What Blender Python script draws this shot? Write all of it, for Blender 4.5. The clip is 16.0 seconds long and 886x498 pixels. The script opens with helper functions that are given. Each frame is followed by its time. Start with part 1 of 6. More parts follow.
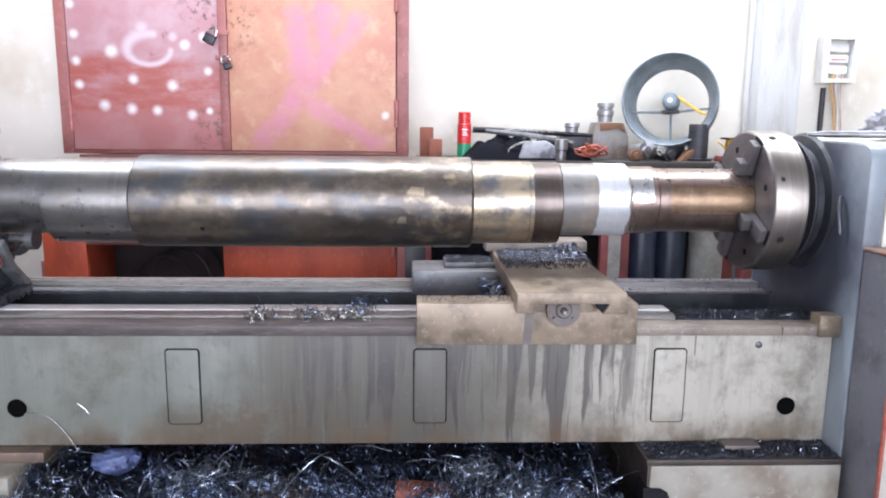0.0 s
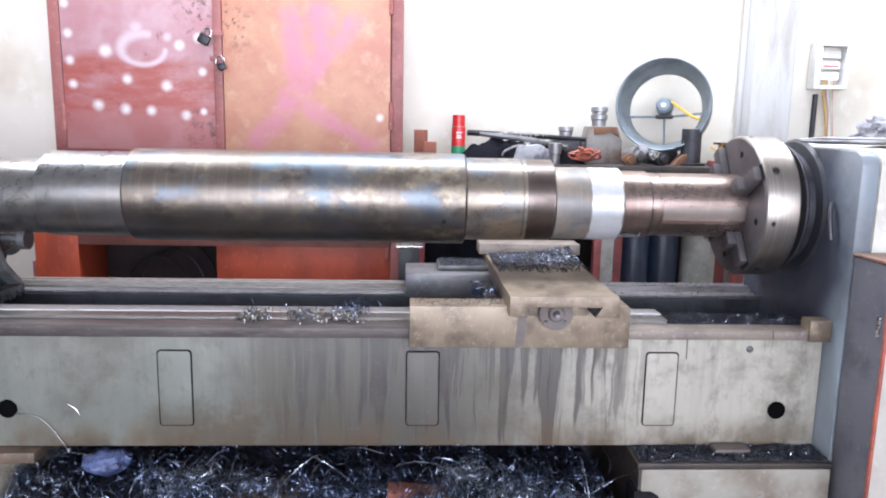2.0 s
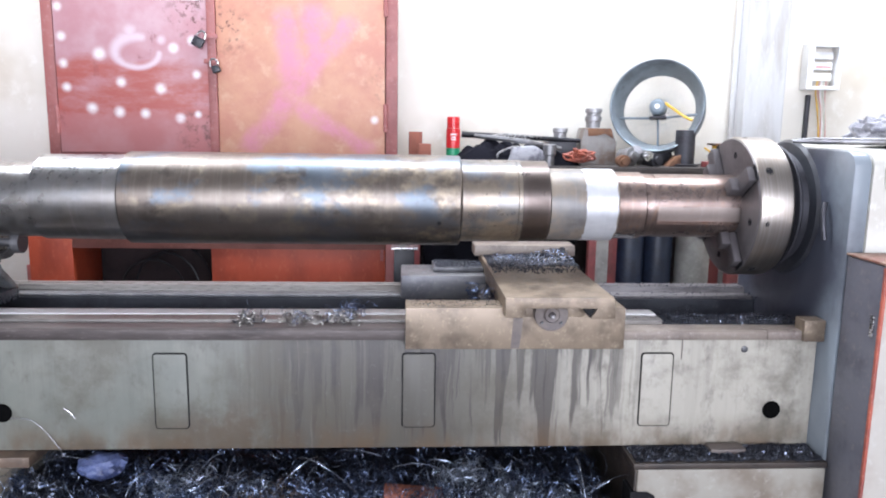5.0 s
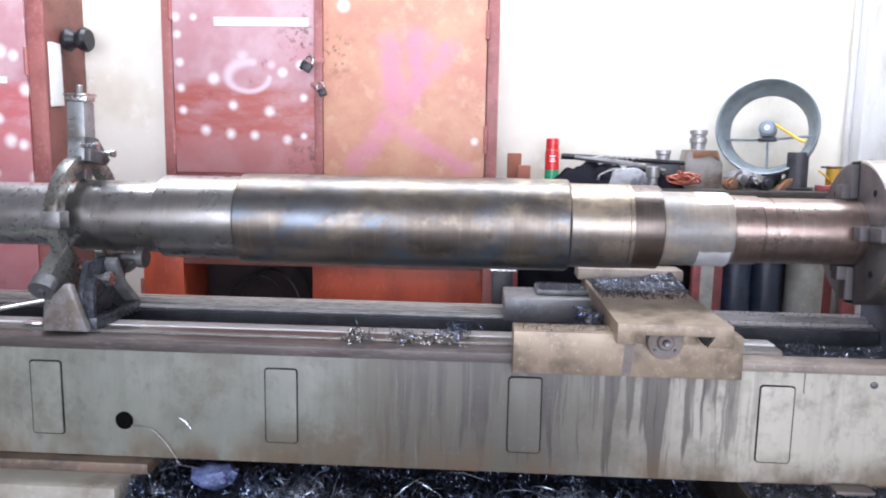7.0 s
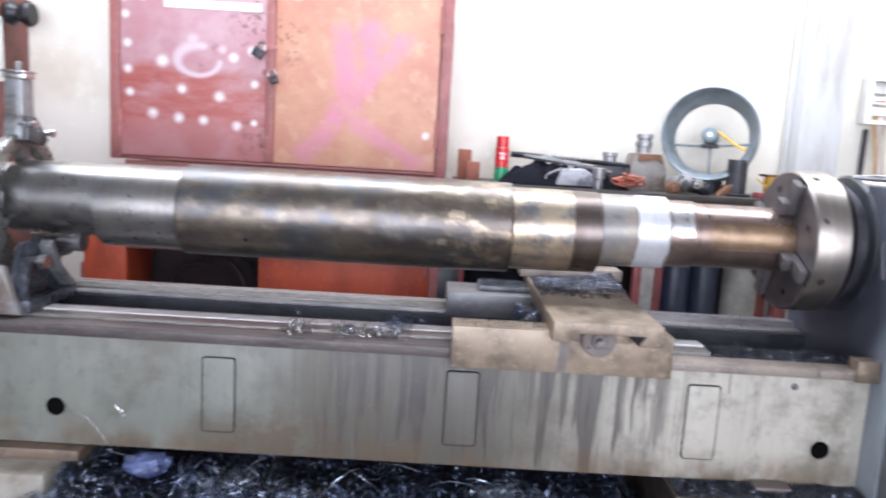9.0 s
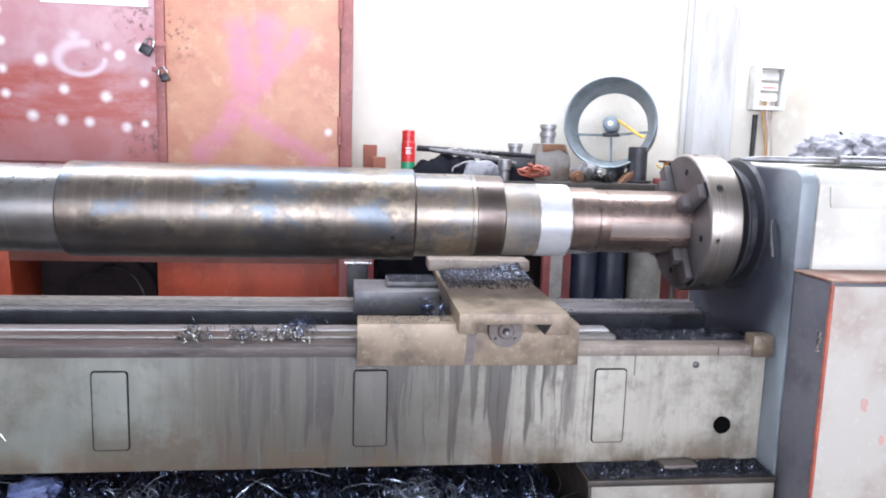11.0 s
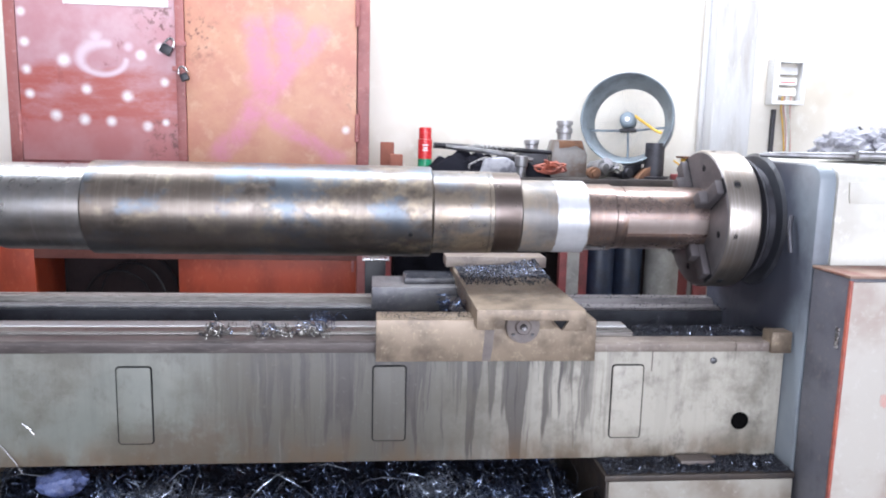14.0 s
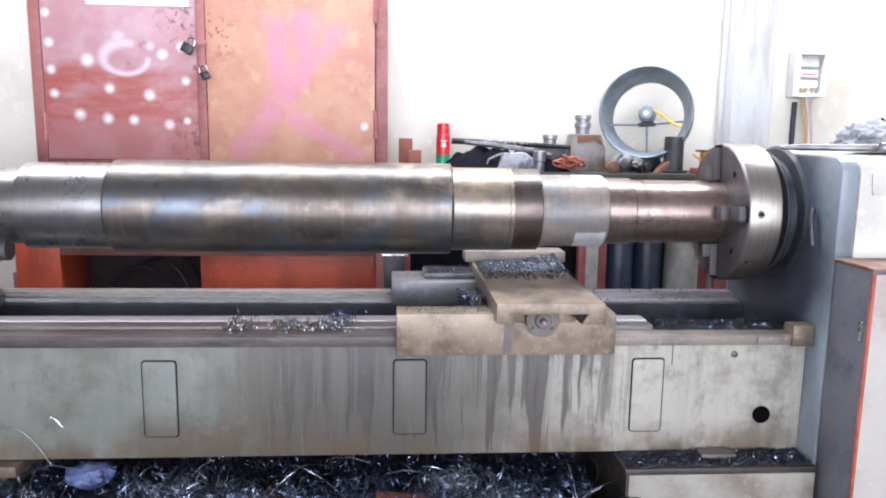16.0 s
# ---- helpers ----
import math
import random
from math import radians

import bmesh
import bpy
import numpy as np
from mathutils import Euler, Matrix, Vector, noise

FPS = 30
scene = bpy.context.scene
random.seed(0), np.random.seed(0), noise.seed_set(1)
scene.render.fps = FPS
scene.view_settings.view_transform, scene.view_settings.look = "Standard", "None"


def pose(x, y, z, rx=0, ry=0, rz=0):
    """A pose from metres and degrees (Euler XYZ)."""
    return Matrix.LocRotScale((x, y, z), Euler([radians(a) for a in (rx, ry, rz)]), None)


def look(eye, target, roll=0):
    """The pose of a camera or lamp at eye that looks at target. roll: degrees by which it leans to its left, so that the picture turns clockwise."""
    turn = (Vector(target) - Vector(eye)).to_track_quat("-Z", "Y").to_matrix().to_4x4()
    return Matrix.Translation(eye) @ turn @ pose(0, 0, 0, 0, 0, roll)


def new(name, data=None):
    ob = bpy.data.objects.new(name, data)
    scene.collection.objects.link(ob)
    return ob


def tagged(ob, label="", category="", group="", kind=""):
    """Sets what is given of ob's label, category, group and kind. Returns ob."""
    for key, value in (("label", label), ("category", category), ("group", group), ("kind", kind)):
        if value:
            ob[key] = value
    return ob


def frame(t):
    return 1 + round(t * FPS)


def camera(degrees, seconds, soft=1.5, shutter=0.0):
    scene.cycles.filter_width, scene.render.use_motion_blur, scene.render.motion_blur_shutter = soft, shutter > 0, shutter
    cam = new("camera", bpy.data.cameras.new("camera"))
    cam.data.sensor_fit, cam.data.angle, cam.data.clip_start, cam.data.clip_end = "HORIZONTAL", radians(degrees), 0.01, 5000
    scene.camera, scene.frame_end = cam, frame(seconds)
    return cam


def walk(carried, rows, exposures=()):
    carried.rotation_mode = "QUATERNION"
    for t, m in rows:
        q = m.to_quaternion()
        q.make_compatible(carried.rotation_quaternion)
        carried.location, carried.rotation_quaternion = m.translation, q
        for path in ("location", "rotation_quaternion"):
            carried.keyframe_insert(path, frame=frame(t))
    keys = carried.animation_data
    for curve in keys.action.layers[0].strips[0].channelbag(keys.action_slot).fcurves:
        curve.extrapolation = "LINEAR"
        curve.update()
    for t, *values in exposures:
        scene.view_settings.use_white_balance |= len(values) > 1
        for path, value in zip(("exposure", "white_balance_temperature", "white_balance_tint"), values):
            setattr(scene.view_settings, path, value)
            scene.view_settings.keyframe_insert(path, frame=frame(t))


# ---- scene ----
cam = camera(63.0, 16.0, 2.0, 0.8)
PATH = [
    (0, (0.004, -2.286, 1.447), (0.078, -0.316, 1.109), 0.6),
    (0.5, (-0.005, -2.287, 1.448), (0.073, -0.316, 1.117), 1.3),
    (1, (-0.008, -2.288, 1.446), (0.091, -0.318, 1.116), 1.2),
    (1.5, (-0.002, -2.276, 1.448), (0.094, -0.307, 1.112), 1.1),
    (2, (0.004, -2.29, 1.45), (0.096, -0.32, 1.118), 1.1),
    (2.5, (0.001, -2.292, 1.448), (0.106, -0.322, 1.121), 1.1),
    (3, (0.007, -2.294, 1.451), (0.118, -0.324, 1.12), 0.9),
    (5.5, (-0.003, -2.292, 1.45), (0.099, -0.321, 1.127), 0.9),
    (6, (-0.065, -2.281, 1.451), (-0.047, -0.3, 1.177), -0.3),
    (6.5, (-0.09, -2.286, 1.448), (-0.183, -0.307, 1.173), 0.5),
    (7, (-0.095, -2.282, 1.451), (-0.207, -0.304, 1.177), 1.0),
    (7.5, (-0.132, -2.288, 1.449), (-0.27, -0.312, 1.171), 1.9),
    (8, (-0.112, -2.291, 1.45), (-0.241, -0.314, 1.178), 2.9),
    (8.5, (-0.095, -2.306, 1.459), (-0.137, -0.325, 1.183), 3.8),
    (9, (-0.052, -2.302, 1.464), (-0.041, -0.323, 1.173), 3.4),
    (9.5, (-0.017, -2.255, 1.446), (0.16, -0.282, 1.166), 2.4),
    (12, (0.014, -2.265, 1.45), (0.245, -0.3, 1.159), 1.7),
    (12.5, (0.009, -2.269, 1.451), (0.23, -0.304, 1.157), 1.7),
    (13, (0.008, -2.271, 1.45), (0.212, -0.304, 1.15), 1.5),
    (13.5, (0.003, -2.276, 1.454), (0.195, -0.307, 1.159), 1.5),
    (14, (0.004, -2.278, 1.453), (0.188, -0.309, 1.155), 1.4),
    (14.5, (0.003, -2.282, 1.456), (0.176, -0.312, 1.156), 1.4),
    (15, (0.004, -2.286, 1.456), (0.162, -0.314, 1.159), 0.9),
    (15.5, (0.003, -2.288, 1.456), (0.148, -0.316, 1.157), 1.0),
    (16, (-0.004, -2.292, 1.448), (0.132, -0.32, 1.14), 0.9),
]
walk(cam, [(t, look(eye, target, roll)) for t, eye, target, roll in PATH], [(0, 0.05, 6250, 11), (16, 0.05, 6250, 11)])

AX_Y, AX_Z = 0.305, 1.187     # the spindle axis
BED_AT, CAB_AT, CAB2_AT = (-0.8, 0.3, 0), (-0.92, 1.7, 0), (-2.9, 1.7, 0)

# ---- light ----
world = bpy.data.worlds.new("world")
scene.world = world
world.use_nodes = True
wn = world.node_tree.nodes
sky = wn.new("ShaderNodeTexSky")
sky.sky_type, sky.sun_disc, sky.sun_elevation, sky.sun_rotation = "NISHITA", False, radians(52), radians(150)
wn["Background"].inputs["Strength"].default_value = 0.12
world.node_tree.links.new(sky.outputs[0], wn["Background"].inputs["Color"])
scene.view_settings.exposure = 0.0

sun = new("sun", bpy.data.lights.new("sun", "SUN"))
sun.data.energy, sun.data.angle, sun.data.color = 2.5, radians(0.6), (1.0, 0.95, 0.87)
sun.matrix_world = look((3, -6, 9), (0, 0, 0))


def opening_light(name, eye, target, sx, sy, watts, color):
    ob = new(name, bpy.data.lights.new(name, "AREA"))
    ob.data.shape, ob.data.size, ob.data.size_y = "RECTANGLE", sx, sy
    ob.data.energy, ob.data.color = watts, color
    ob.matrix_world = look(eye, target)
    return ob


# daylight in the roof light over the wall, and in the open gate behind the camera
opening_light("rooflight_sky", (0.4, 1.0, 4.15), (0.4, 1.001, 0), 7.0, 1.0, 420, (0.88, 0.92, 1.0))
opening_light("gate_sky", (0.3, -6.9, 1.9), (0.3, 0, 1.6), 8.0, 3.4, 785, (0.872, 0.887, 1.0))


# ---- materials ----
class Mat:
    """A small builder of node materials."""

    def __init__(self, name, origin=None):
        self.m = bpy.data.materials.new(name)
        self.m.use_nodes = True
        self.nt = self.m.node_tree
        self.b = self.nt.nodes["Principled BSDF"]
        self.tc = self.nt.nodes.new("ShaderNodeTexCoord").outputs["Object"]
        if origin:
            self.tc = self.coord((1, 1, 1), origin)

    def n(self, kind, **props):
        node = self.nt.nodes.new(kind)
        for k, v in props.items():
            node.inputs[k.replace("_", " ")].default_value = v
        return node

    def link(self, a, b):
        self.nt.links.new(a, b)

    def coord(self, scale=(1, 1, 1), loc=(0, 0, 0)):
        mp = self.n("ShaderNodeMapping")
        mp.inputs["Scale"].default_value, mp.inputs["Location"].default_value = scale, loc
        self.link(self.tc, mp.inputs["Vector"])
        return mp.outputs[0]

    def noise(self, size, scale=(1, 1, 1), detail=4.0, rough=0.6, loc=(0, 0, 0)):
        nz = self.n("ShaderNodeTexNoise", Scale=size, Detail=detail, Roughness=rough)
        self.link(self.coord(scale, loc), nz.inputs["Vector"])
        return nz.outputs["Fac"]

    def ramp(self, fac, a, b, va=0.0, vb=1.0):
        r = self.n("ShaderNodeMapRange")
        r.interpolation_type = "SMOOTHSTEP"
        for i, v in zip((1, 2, 3, 4), (a, b, va, vb)):
            r.inputs[i].default_value = v
        self.link(fac, r.inputs[0])
        return r.outputs[0]

    def math(self, op, a, b=None):
        node = self.n("ShaderNodeMath")
        node.operation = op
        for i, v in enumerate((a, b)):
            if v is None:
                continue
            if isinstance(v, (int, float)):
                node.inputs[i].default_value = v
            else:
                self.link(v, node.inputs[i])
        return node.outputs[0]

    def mix(self, fac, a, b):
        node = self.nt.nodes.new("ShaderNodeMix")
        node.data_type = "RGBA"
        if isinstance(fac, float):
            node.inputs[0].default_value = fac
        else:
            self.link(fac, node.inputs[0])
        for i, v in ((6, a), (7, b)):
            if isinstance(v, tuple):
                node.inputs[i].default_value = (*v, 1)
            else:
                self.link(v, node.inputs[i])
        return node.outputs[2]

    def axis(self, which):
        s = self.n("ShaderNodeSeparateXYZ")
        self.link(self.tc, s.inputs[0])
        return s.outputs[which]

    def random(self):
        return self.nt.nodes.new("ShaderNodeObjectInfo").outputs["Random"]

    def done(self, color, rough=0.6, metal=0.0, bump=None, depth=0.002, coat=0.0):
        for key, v in (("Base Color", color), ("Roughness", rough), ("Metallic", metal)):
            if isinstance(v, tuple):
                self.b.inputs[key].default_value = (*v, 1)
            elif isinstance(v, (int, float)):
                self.b.inputs[key].default_value = v
            else:
                self.link(v, self.b.inputs[key])
        if bump is not None:
            bp = self.n("ShaderNodeBump", Strength=0.6, Distance=depth)
            self.link(bump, bp.inputs["Height"])
            self.link(bp.outputs[0], self.b.inputs["Normal"])
        self.b.inputs["Coat Weight"].default_value = coat
        return self.m


def worn(name, base, dark, light, rough=0.6, metal=0.0, size=9.0, depth=0.001, streak=(1, 1, 1), low=0.42, high=0.68):
    """A surface in three tones: broad stains and fine grain."""
    k = Mat(name)
    broad = k.noise(size, streak)
    fine = k.noise(size * 9, streak, 6.0, 0.7)
    c = k.mix(k.ramp(broad, low, high), base, dark)
    c = k.mix(k.ramp(fine, 0.52, 0.75, 0, 0.8), c, light)
    r = k.ramp(fine, 0.3, 0.75, max(0.05, rough - 0.13), min(1, rough + 0.13))
    return k.done(c, r, metal, fine, depth)


def bed_paint(name="bed_paint", drips=1.0):
    """Grey-green machine paint, oil-stained below the carriage, rusty at the lower edge."""
    k = Mat(name, BED_AT)
    broad, fine = k.noise(3.2), k.noise(45, (1, 1, 1), 6, 0.7)
    c = k.mix(k.ramp(broad, 0.35, 0.7), (0.160, 0.170, 0.146), (0.212, 0.216, 0.184))
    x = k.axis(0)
    # broad tone along the bed: darker from x -0.72, turning pale after 0.05
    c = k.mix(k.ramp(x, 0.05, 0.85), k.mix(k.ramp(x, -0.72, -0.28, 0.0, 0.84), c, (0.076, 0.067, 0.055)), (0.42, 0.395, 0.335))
    zone = k.math("MULTIPLY", k.ramp(x, -0.62, -0.2), k.ramp(x, 0.60, 0.88, 1, 0))
    zone = k.math("MULTIPLY", k.math("ADD", k.math("MULTIPLY", zone, 0.90), 0.10), drips)
    z = k.axis(2)
    # the runs wander a little on their way down
    sway = k.n("ShaderNodeCombineXYZ")
    k.link(k.math("MULTIPLY", k.math("SUBTRACT", k.noise(5, (1, 1, 1), 4, 0.6, (2, 7, 5)), 0.5), 0.030), sway.inputs[0])
    plus = k.nt.nodes.new("ShaderNodeVectorMath")
    k.link(k.tc, plus.inputs[0]), k.link(sway.outputs[0], plus.inputs[1])
    straight, k.tc = k.tc, plus.outputs[0]
    drip = k.noise(2.0, (13, 1, 0.45), 4, 0.58)
    thin = k.noise(2.0, (19, 1, 0.6), 4, 0.6, (3, 0, 0))
    ends = k.math("SUBTRACT", z, k.ramp(k.noise(2.0, (9, 0, 0), 1, 0.5, (1, 0, 0)), 0.3, 0.68, 0.30, 0.74))
    ends2 = k.math("SUBTRACT", z, k.ramp(k.noise(2.0, (17, 0, 0), 1, 0.5, (6, 0, 0)), 0.3, 0.7, 0.36, 0.76))
    m = k.math("MULTIPLY", k.math("MULTIPLY", k.ramp(drip, 0.43, 0.53), zone), k.ramp(ends, -0.025, 0.03, 0.18, 1))
    c = k.mix(k.math("MULTIPLY", m, 0.80), c, (0.050, 0.042, 0.040))
    m2 = k.math("MULTIPLY", k.math("MULTIPLY", k.ramp(thin, 0.52, 0.59), zone), k.ramp(ends2, -0.012, 0.015))
    c = k.mix(k.math("MULTIPLY", m2, 0.68), c, (0.045, 0.038, 0.037))
    pale = k.math("MULTIPLY", k.ramp(k.noise(2.0, (34, 1, 0.9), 3, 0.6, (9, 0, 0)), 0.60, 0.72), zone)
    c = k.mix(k.math("MULTIPLY", pale, 0.45), c, (0.235, 0.215, 0.19))
    k.tc = straight
    rust = k.math("MULTIPLY", k.ramp(z, 0.52, 0.39), k.ramp(k.noise(7, (1, 1, 0.5)), 0.34, 0.60))
    c = k.mix(k.math("MULTIPLY", rust, 0.85), c, (0.12, 0.078, 0.045))
    # a broad greasy brown blotch low on the wall
    gx, gz = k.math("MULTIPLY", k.math("ADD", x, 0.56), 2.6), k.math("MULTIPLY", k.math("SUBTRACT", z, 0.44), 5.5)
    gd = k.math("SQRT", k.math("ADD", k.math("MULTIPLY", gx, gx), k.math("MULTIPLY", gz, gz)))
    grease = k.math("MULTIPLY", k.ramp(gd, 1.0, 0.25), k.ramp(k.noise(8, (1, 1, 1), 6, 0.7, (4, 4, 4)), 0.36, 0.58))
    c = k.mix(k.math("MULTIPLY", grease, 0.75), c, (0.095, 0.068, 0.045))
    smudge = k.math("MULTIPLY", k.ramp(k.noise(3.5, (1, 1, 1), 6, 0.68, (4, 2, 7)), 0.45, 0.66), 0.62)
    c = k.mix(smudge, c, (0.095, 0.085, 0.062))
    grime = k.math("MULTIPLY", k.ramp(k.noise(14, (1, 1, 0.6), 6, 0.72, (8, 3, 1)), 0.50, 0.72), 0.58)
    c = k.mix(grime, c, (0.085, 0.075, 0.062))
    c = k.mix(k.ramp(fine, 0.55, 0.8, 0, 0.3), c, (0.28, 0.28, 0.26))
    return k.done(c, k.ramp(fine, 0.3, 0.8, 0.38, 0.62), 0.0, fine, 0.0008)


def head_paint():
    """Blue-grey paint, going near-black round the spindle with a ragged edge."""
    k = Mat("grey_side_paint", (1.95, 0.25, 0))
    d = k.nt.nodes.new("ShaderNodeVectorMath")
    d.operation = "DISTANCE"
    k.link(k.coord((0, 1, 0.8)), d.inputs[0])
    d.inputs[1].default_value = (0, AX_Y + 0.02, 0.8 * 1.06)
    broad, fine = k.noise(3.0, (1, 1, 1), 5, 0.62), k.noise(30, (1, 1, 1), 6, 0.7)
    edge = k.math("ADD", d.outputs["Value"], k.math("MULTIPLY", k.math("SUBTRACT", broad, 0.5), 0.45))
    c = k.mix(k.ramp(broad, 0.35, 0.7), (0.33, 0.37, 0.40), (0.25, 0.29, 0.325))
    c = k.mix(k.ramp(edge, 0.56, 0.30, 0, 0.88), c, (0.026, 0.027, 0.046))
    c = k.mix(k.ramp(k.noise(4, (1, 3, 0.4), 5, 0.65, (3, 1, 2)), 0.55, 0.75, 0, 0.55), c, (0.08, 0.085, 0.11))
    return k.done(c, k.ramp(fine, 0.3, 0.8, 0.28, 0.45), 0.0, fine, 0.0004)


def turned(name, base, stain, pale, rough=0.3, spread=0.5, size=5.0, metal=0.9, hot=None, rough_side=0.0, dark_side=0.0, tints=0.0, tan_low=0.47):
    """Turned steel: fine rings round the axis, and patches of scale and rust."""
    k = Mat(name)
    rings = k.noise(3.0, (15, 0.6, 0.6), 5, 0.7)
    blot = k.noise(size, (0.8, 1.5, 1.5), 6, 0.62)
    speck = k.noise(size * 6, (1, 1.2, 1.2), 5, 0.7)
    c = k.mix(k.ramp(blot, spread - 0.2, spread + 0.24), base, stain)
    c = k.mix(k.ramp(rings, 0.48, 0.75, 0, 0.32), c, pale)
    c = k.mix(k.ramp(speck, 0.50, 0.80, 0, 0.6), c, hot or stain)
    if tints:
        straw = k.ramp(k.noise(3.4, (1, 1.4, 1.4), 6, 0.68, (5, 2, 8)), 0.49, 0.59, 0, tints)
        c = k.mix(straw, c, (0.315, 0.262, 0.195))
        blue = k.ramp(k.noise(3.6, (1, 1.3, 1.3), 6, 0.66, (1, 9, 4)), 0.47, 0.58, 0, 1.1 * tints)
        c = k.mix(blue, c, (0.125, 0.155, 0.19))
        soot = k.ramp(k.noise(10, (0.8, 1.2, 1.2), 6, 0.72, (6, 6, 1)), 0.53, 0.66, 0, tints)
        c = k.mix(soot, c, (0.085, 0.072, 0.064))
    high = speck
    if rough_side:
        # one side of the bar is heat-darkened, dented and scarred with tan weld marks
        y, x = k.axis(1), k.axis(0)
        side = k.ramp(y, 0.11, -0.03)
        tone = k.ramp(k.noise(3.2, (0.6, 1.2, 1.2), 5, 0.6, (7, 1, 3)), 0.3, 0.7, 0.45, 0.95)
        c = k.mix(k.math("MULTIPLY", k.math("MULTIPLY", side, tone), dark_side), c, (0.095, 0.081, 0.072))
        scar = k.noise(9, (1.0, 1.5, 1.5), 6, 0.7, (1, 4, 2))
        near = k.math("MAXIMUM", k.ramp(x, -0.20, 0.02, 0.12, 1), k.ramp(y, -0.09, -0.15, 0, 0.5))
        tan = k.math("MULTIPLY", k.math("MULTIPLY", k.ramp(scar, tan_low, tan_low + 0.25), side), near)
        c = k.mix(k.math("MULTIPLY", tan, rough_side), c, (0.44, 0.355, 0.25))
        dents = k.math("MULTIPLY", k.ramp(k.noise(15, (0.7, 1, 1), 3, 0.5, (2, 2, 9)), 0.45, 0.7), side)
        high = k.math("ADD", speck, k.math("MULTIPLY", dents, 1.1))
    dull = k.math("ADD", k.ramp(blot, spread - 0.2, spread + 0.24, 0, 0.10), k.ramp(speck, 0.3, 0.8, rough - 0.08, rough + 0.05))
    hgt = k.math("ADD", k.math("MULTIPLY", rings, 0.15), k.math("MULTIPLY", high, 0.8))
    return k.done(c, dull, k.ramp(speck, 0.45, 0.85, metal, metal * 0.8), hgt, 0.0016 if dark_side else 0.00015)


def ground_rim():
    """Ground steel: fine rings round the axis, a few brown smears."""
    k = Mat("chuck_ground_rim")
    rings, smear = k.noise(3.0, (60, 0.5, 0.5), 3, 0.6), k.noise(6, (0.8, 1.4, 1.4), 5, 0.65)
    c = k.mix(k.ramp(rings, 0.4, 0.75), (0.31, 0.28, 0.25), (0.40, 0.365, 0.335))
    c = k.mix(k.ramp(smear, 0.50, 0.72, 0, 0.7), c, (0.26, 0.205, 0.165))
    return k.done(c, k.ramp(smear, 0.35, 0.7, 0.30, 0.40), 0.95, rings, 0.0001)


def spots(k, c, places, color, soft=1.0):
    """Dabs of paint at (x, z, radius) on an upright sheet, with misty edges."""
    sep = k.n("ShaderNodeSeparateXYZ")
    k.link(k.tc, sep.inputs[0])
    flat = k.n("ShaderNodeCombineXYZ")
    k.link(sep.outputs[0], flat.inputs[0])
    k.link(sep.outputs[2], flat.inputs[2])
    total = None
    for x, z, r in [(x, z, 0.68 * r) for x, z, r in places]:
        d = k.nt.nodes.new("ShaderNodeVectorMath")
        d.operation = "DISTANCE"
        k.link(flat.outputs[0], d.inputs[0])
        d.inputs[1].default_value = (x, 0, z)
        f = k.ramp(d.outputs["Value"], r * (0.9 + soft), r * 0.1)
        total = f if total is None else k.math("MAXIMUM", total, f)
    grit = k.ramp(k.noise(30), 0.2, 0.5, 0.65, 1)
    return k.mix(k.math("MULTIPLY", total, grit), c, color)


def rust_specks(k, c, place):
    """Dark flakes of rust strewn round (x, z, radius)."""
    x, z, r = place
    px, pz = k.math("SUBTRACT", k.axis(0), x), k.math("SUBTRACT", k.axis(2), z)
    d = k.math("SQRT", k.math("ADD", k.math("MULTIPLY", px, px), k.math("MULTIPLY", pz, pz)))
    near = k.ramp(d, r, 0.2 * r)
    flake = k.math("MAXIMUM", k.ramp(k.noise(34, (1, 1, 1), 5, 0.7, (x, 4, z)), 0.55, 0.63), k.ramp(k.noise(12, (1, 1, 1), 4, 0.65, (x, 8, z)), 0.55, 0.66))
    return k.mix(k.math("MULTIPLY", k.math("MULTIPLY", near, flake), 0.8), c, (0.13, 0.055, 0.05))


def strokes(k, c, lines, color, amount):
    """Smeared brush lines (x0, z0, x1, z1, half width) on an upright sheet."""
    sx, sz = k.axis(0), k.axis(2)
    wob = k.math("MULTIPLY", k.math("SUBTRACT", k.noise(5, (1, 1, 1), 5, 0.6), 0.5), 0.15)
    total = None
    for x0, z0, x1, z1, w in lines:
        dx, dz = x1 - x0, z1 - z0
        ln = math.hypot(dx, dz)
        px, pz = k.math("SUBTRACT", sx, x0), k.math("SUBTRACT", sz, z0)
        along = k.math("ADD", k.math("MULTIPLY", px, dx / ln), k.math("MULTIPLY", pz, dz / ln))
        off = k.math("ADD", k.math("SUBTRACT", k.math("MULTIPLY", px, dz / ln), k.math("MULTIPLY", pz, dx / ln)), wob)
        f = k.ramp(k.math("ABSOLUTE", off), w * 1.7, w * 0.2)
        f = k.math("MULTIPLY", f, k.math("MULTIPLY", k.ramp(along, -0.05, 0.06), k.ramp(along, ln + 0.05, ln - 0.06)))
        total = f if total is None else k.math("MAXIMUM", total, f)
    patch = k.ramp(k.noise(11, (1, 1, 1), 6, 0.72), 0.34, 0.60, 0.45, 1)
    return k.mix(k.math("MULTIPLY", k.math("MULTIPLY", total, patch), amount), c, color)


def door_px(px, py):
    """Door marks laid out on a drawing of the doors."""
    return -1.772 + (px - 300) * 0.003026, 1.476 + (250 - py) * 0.00288


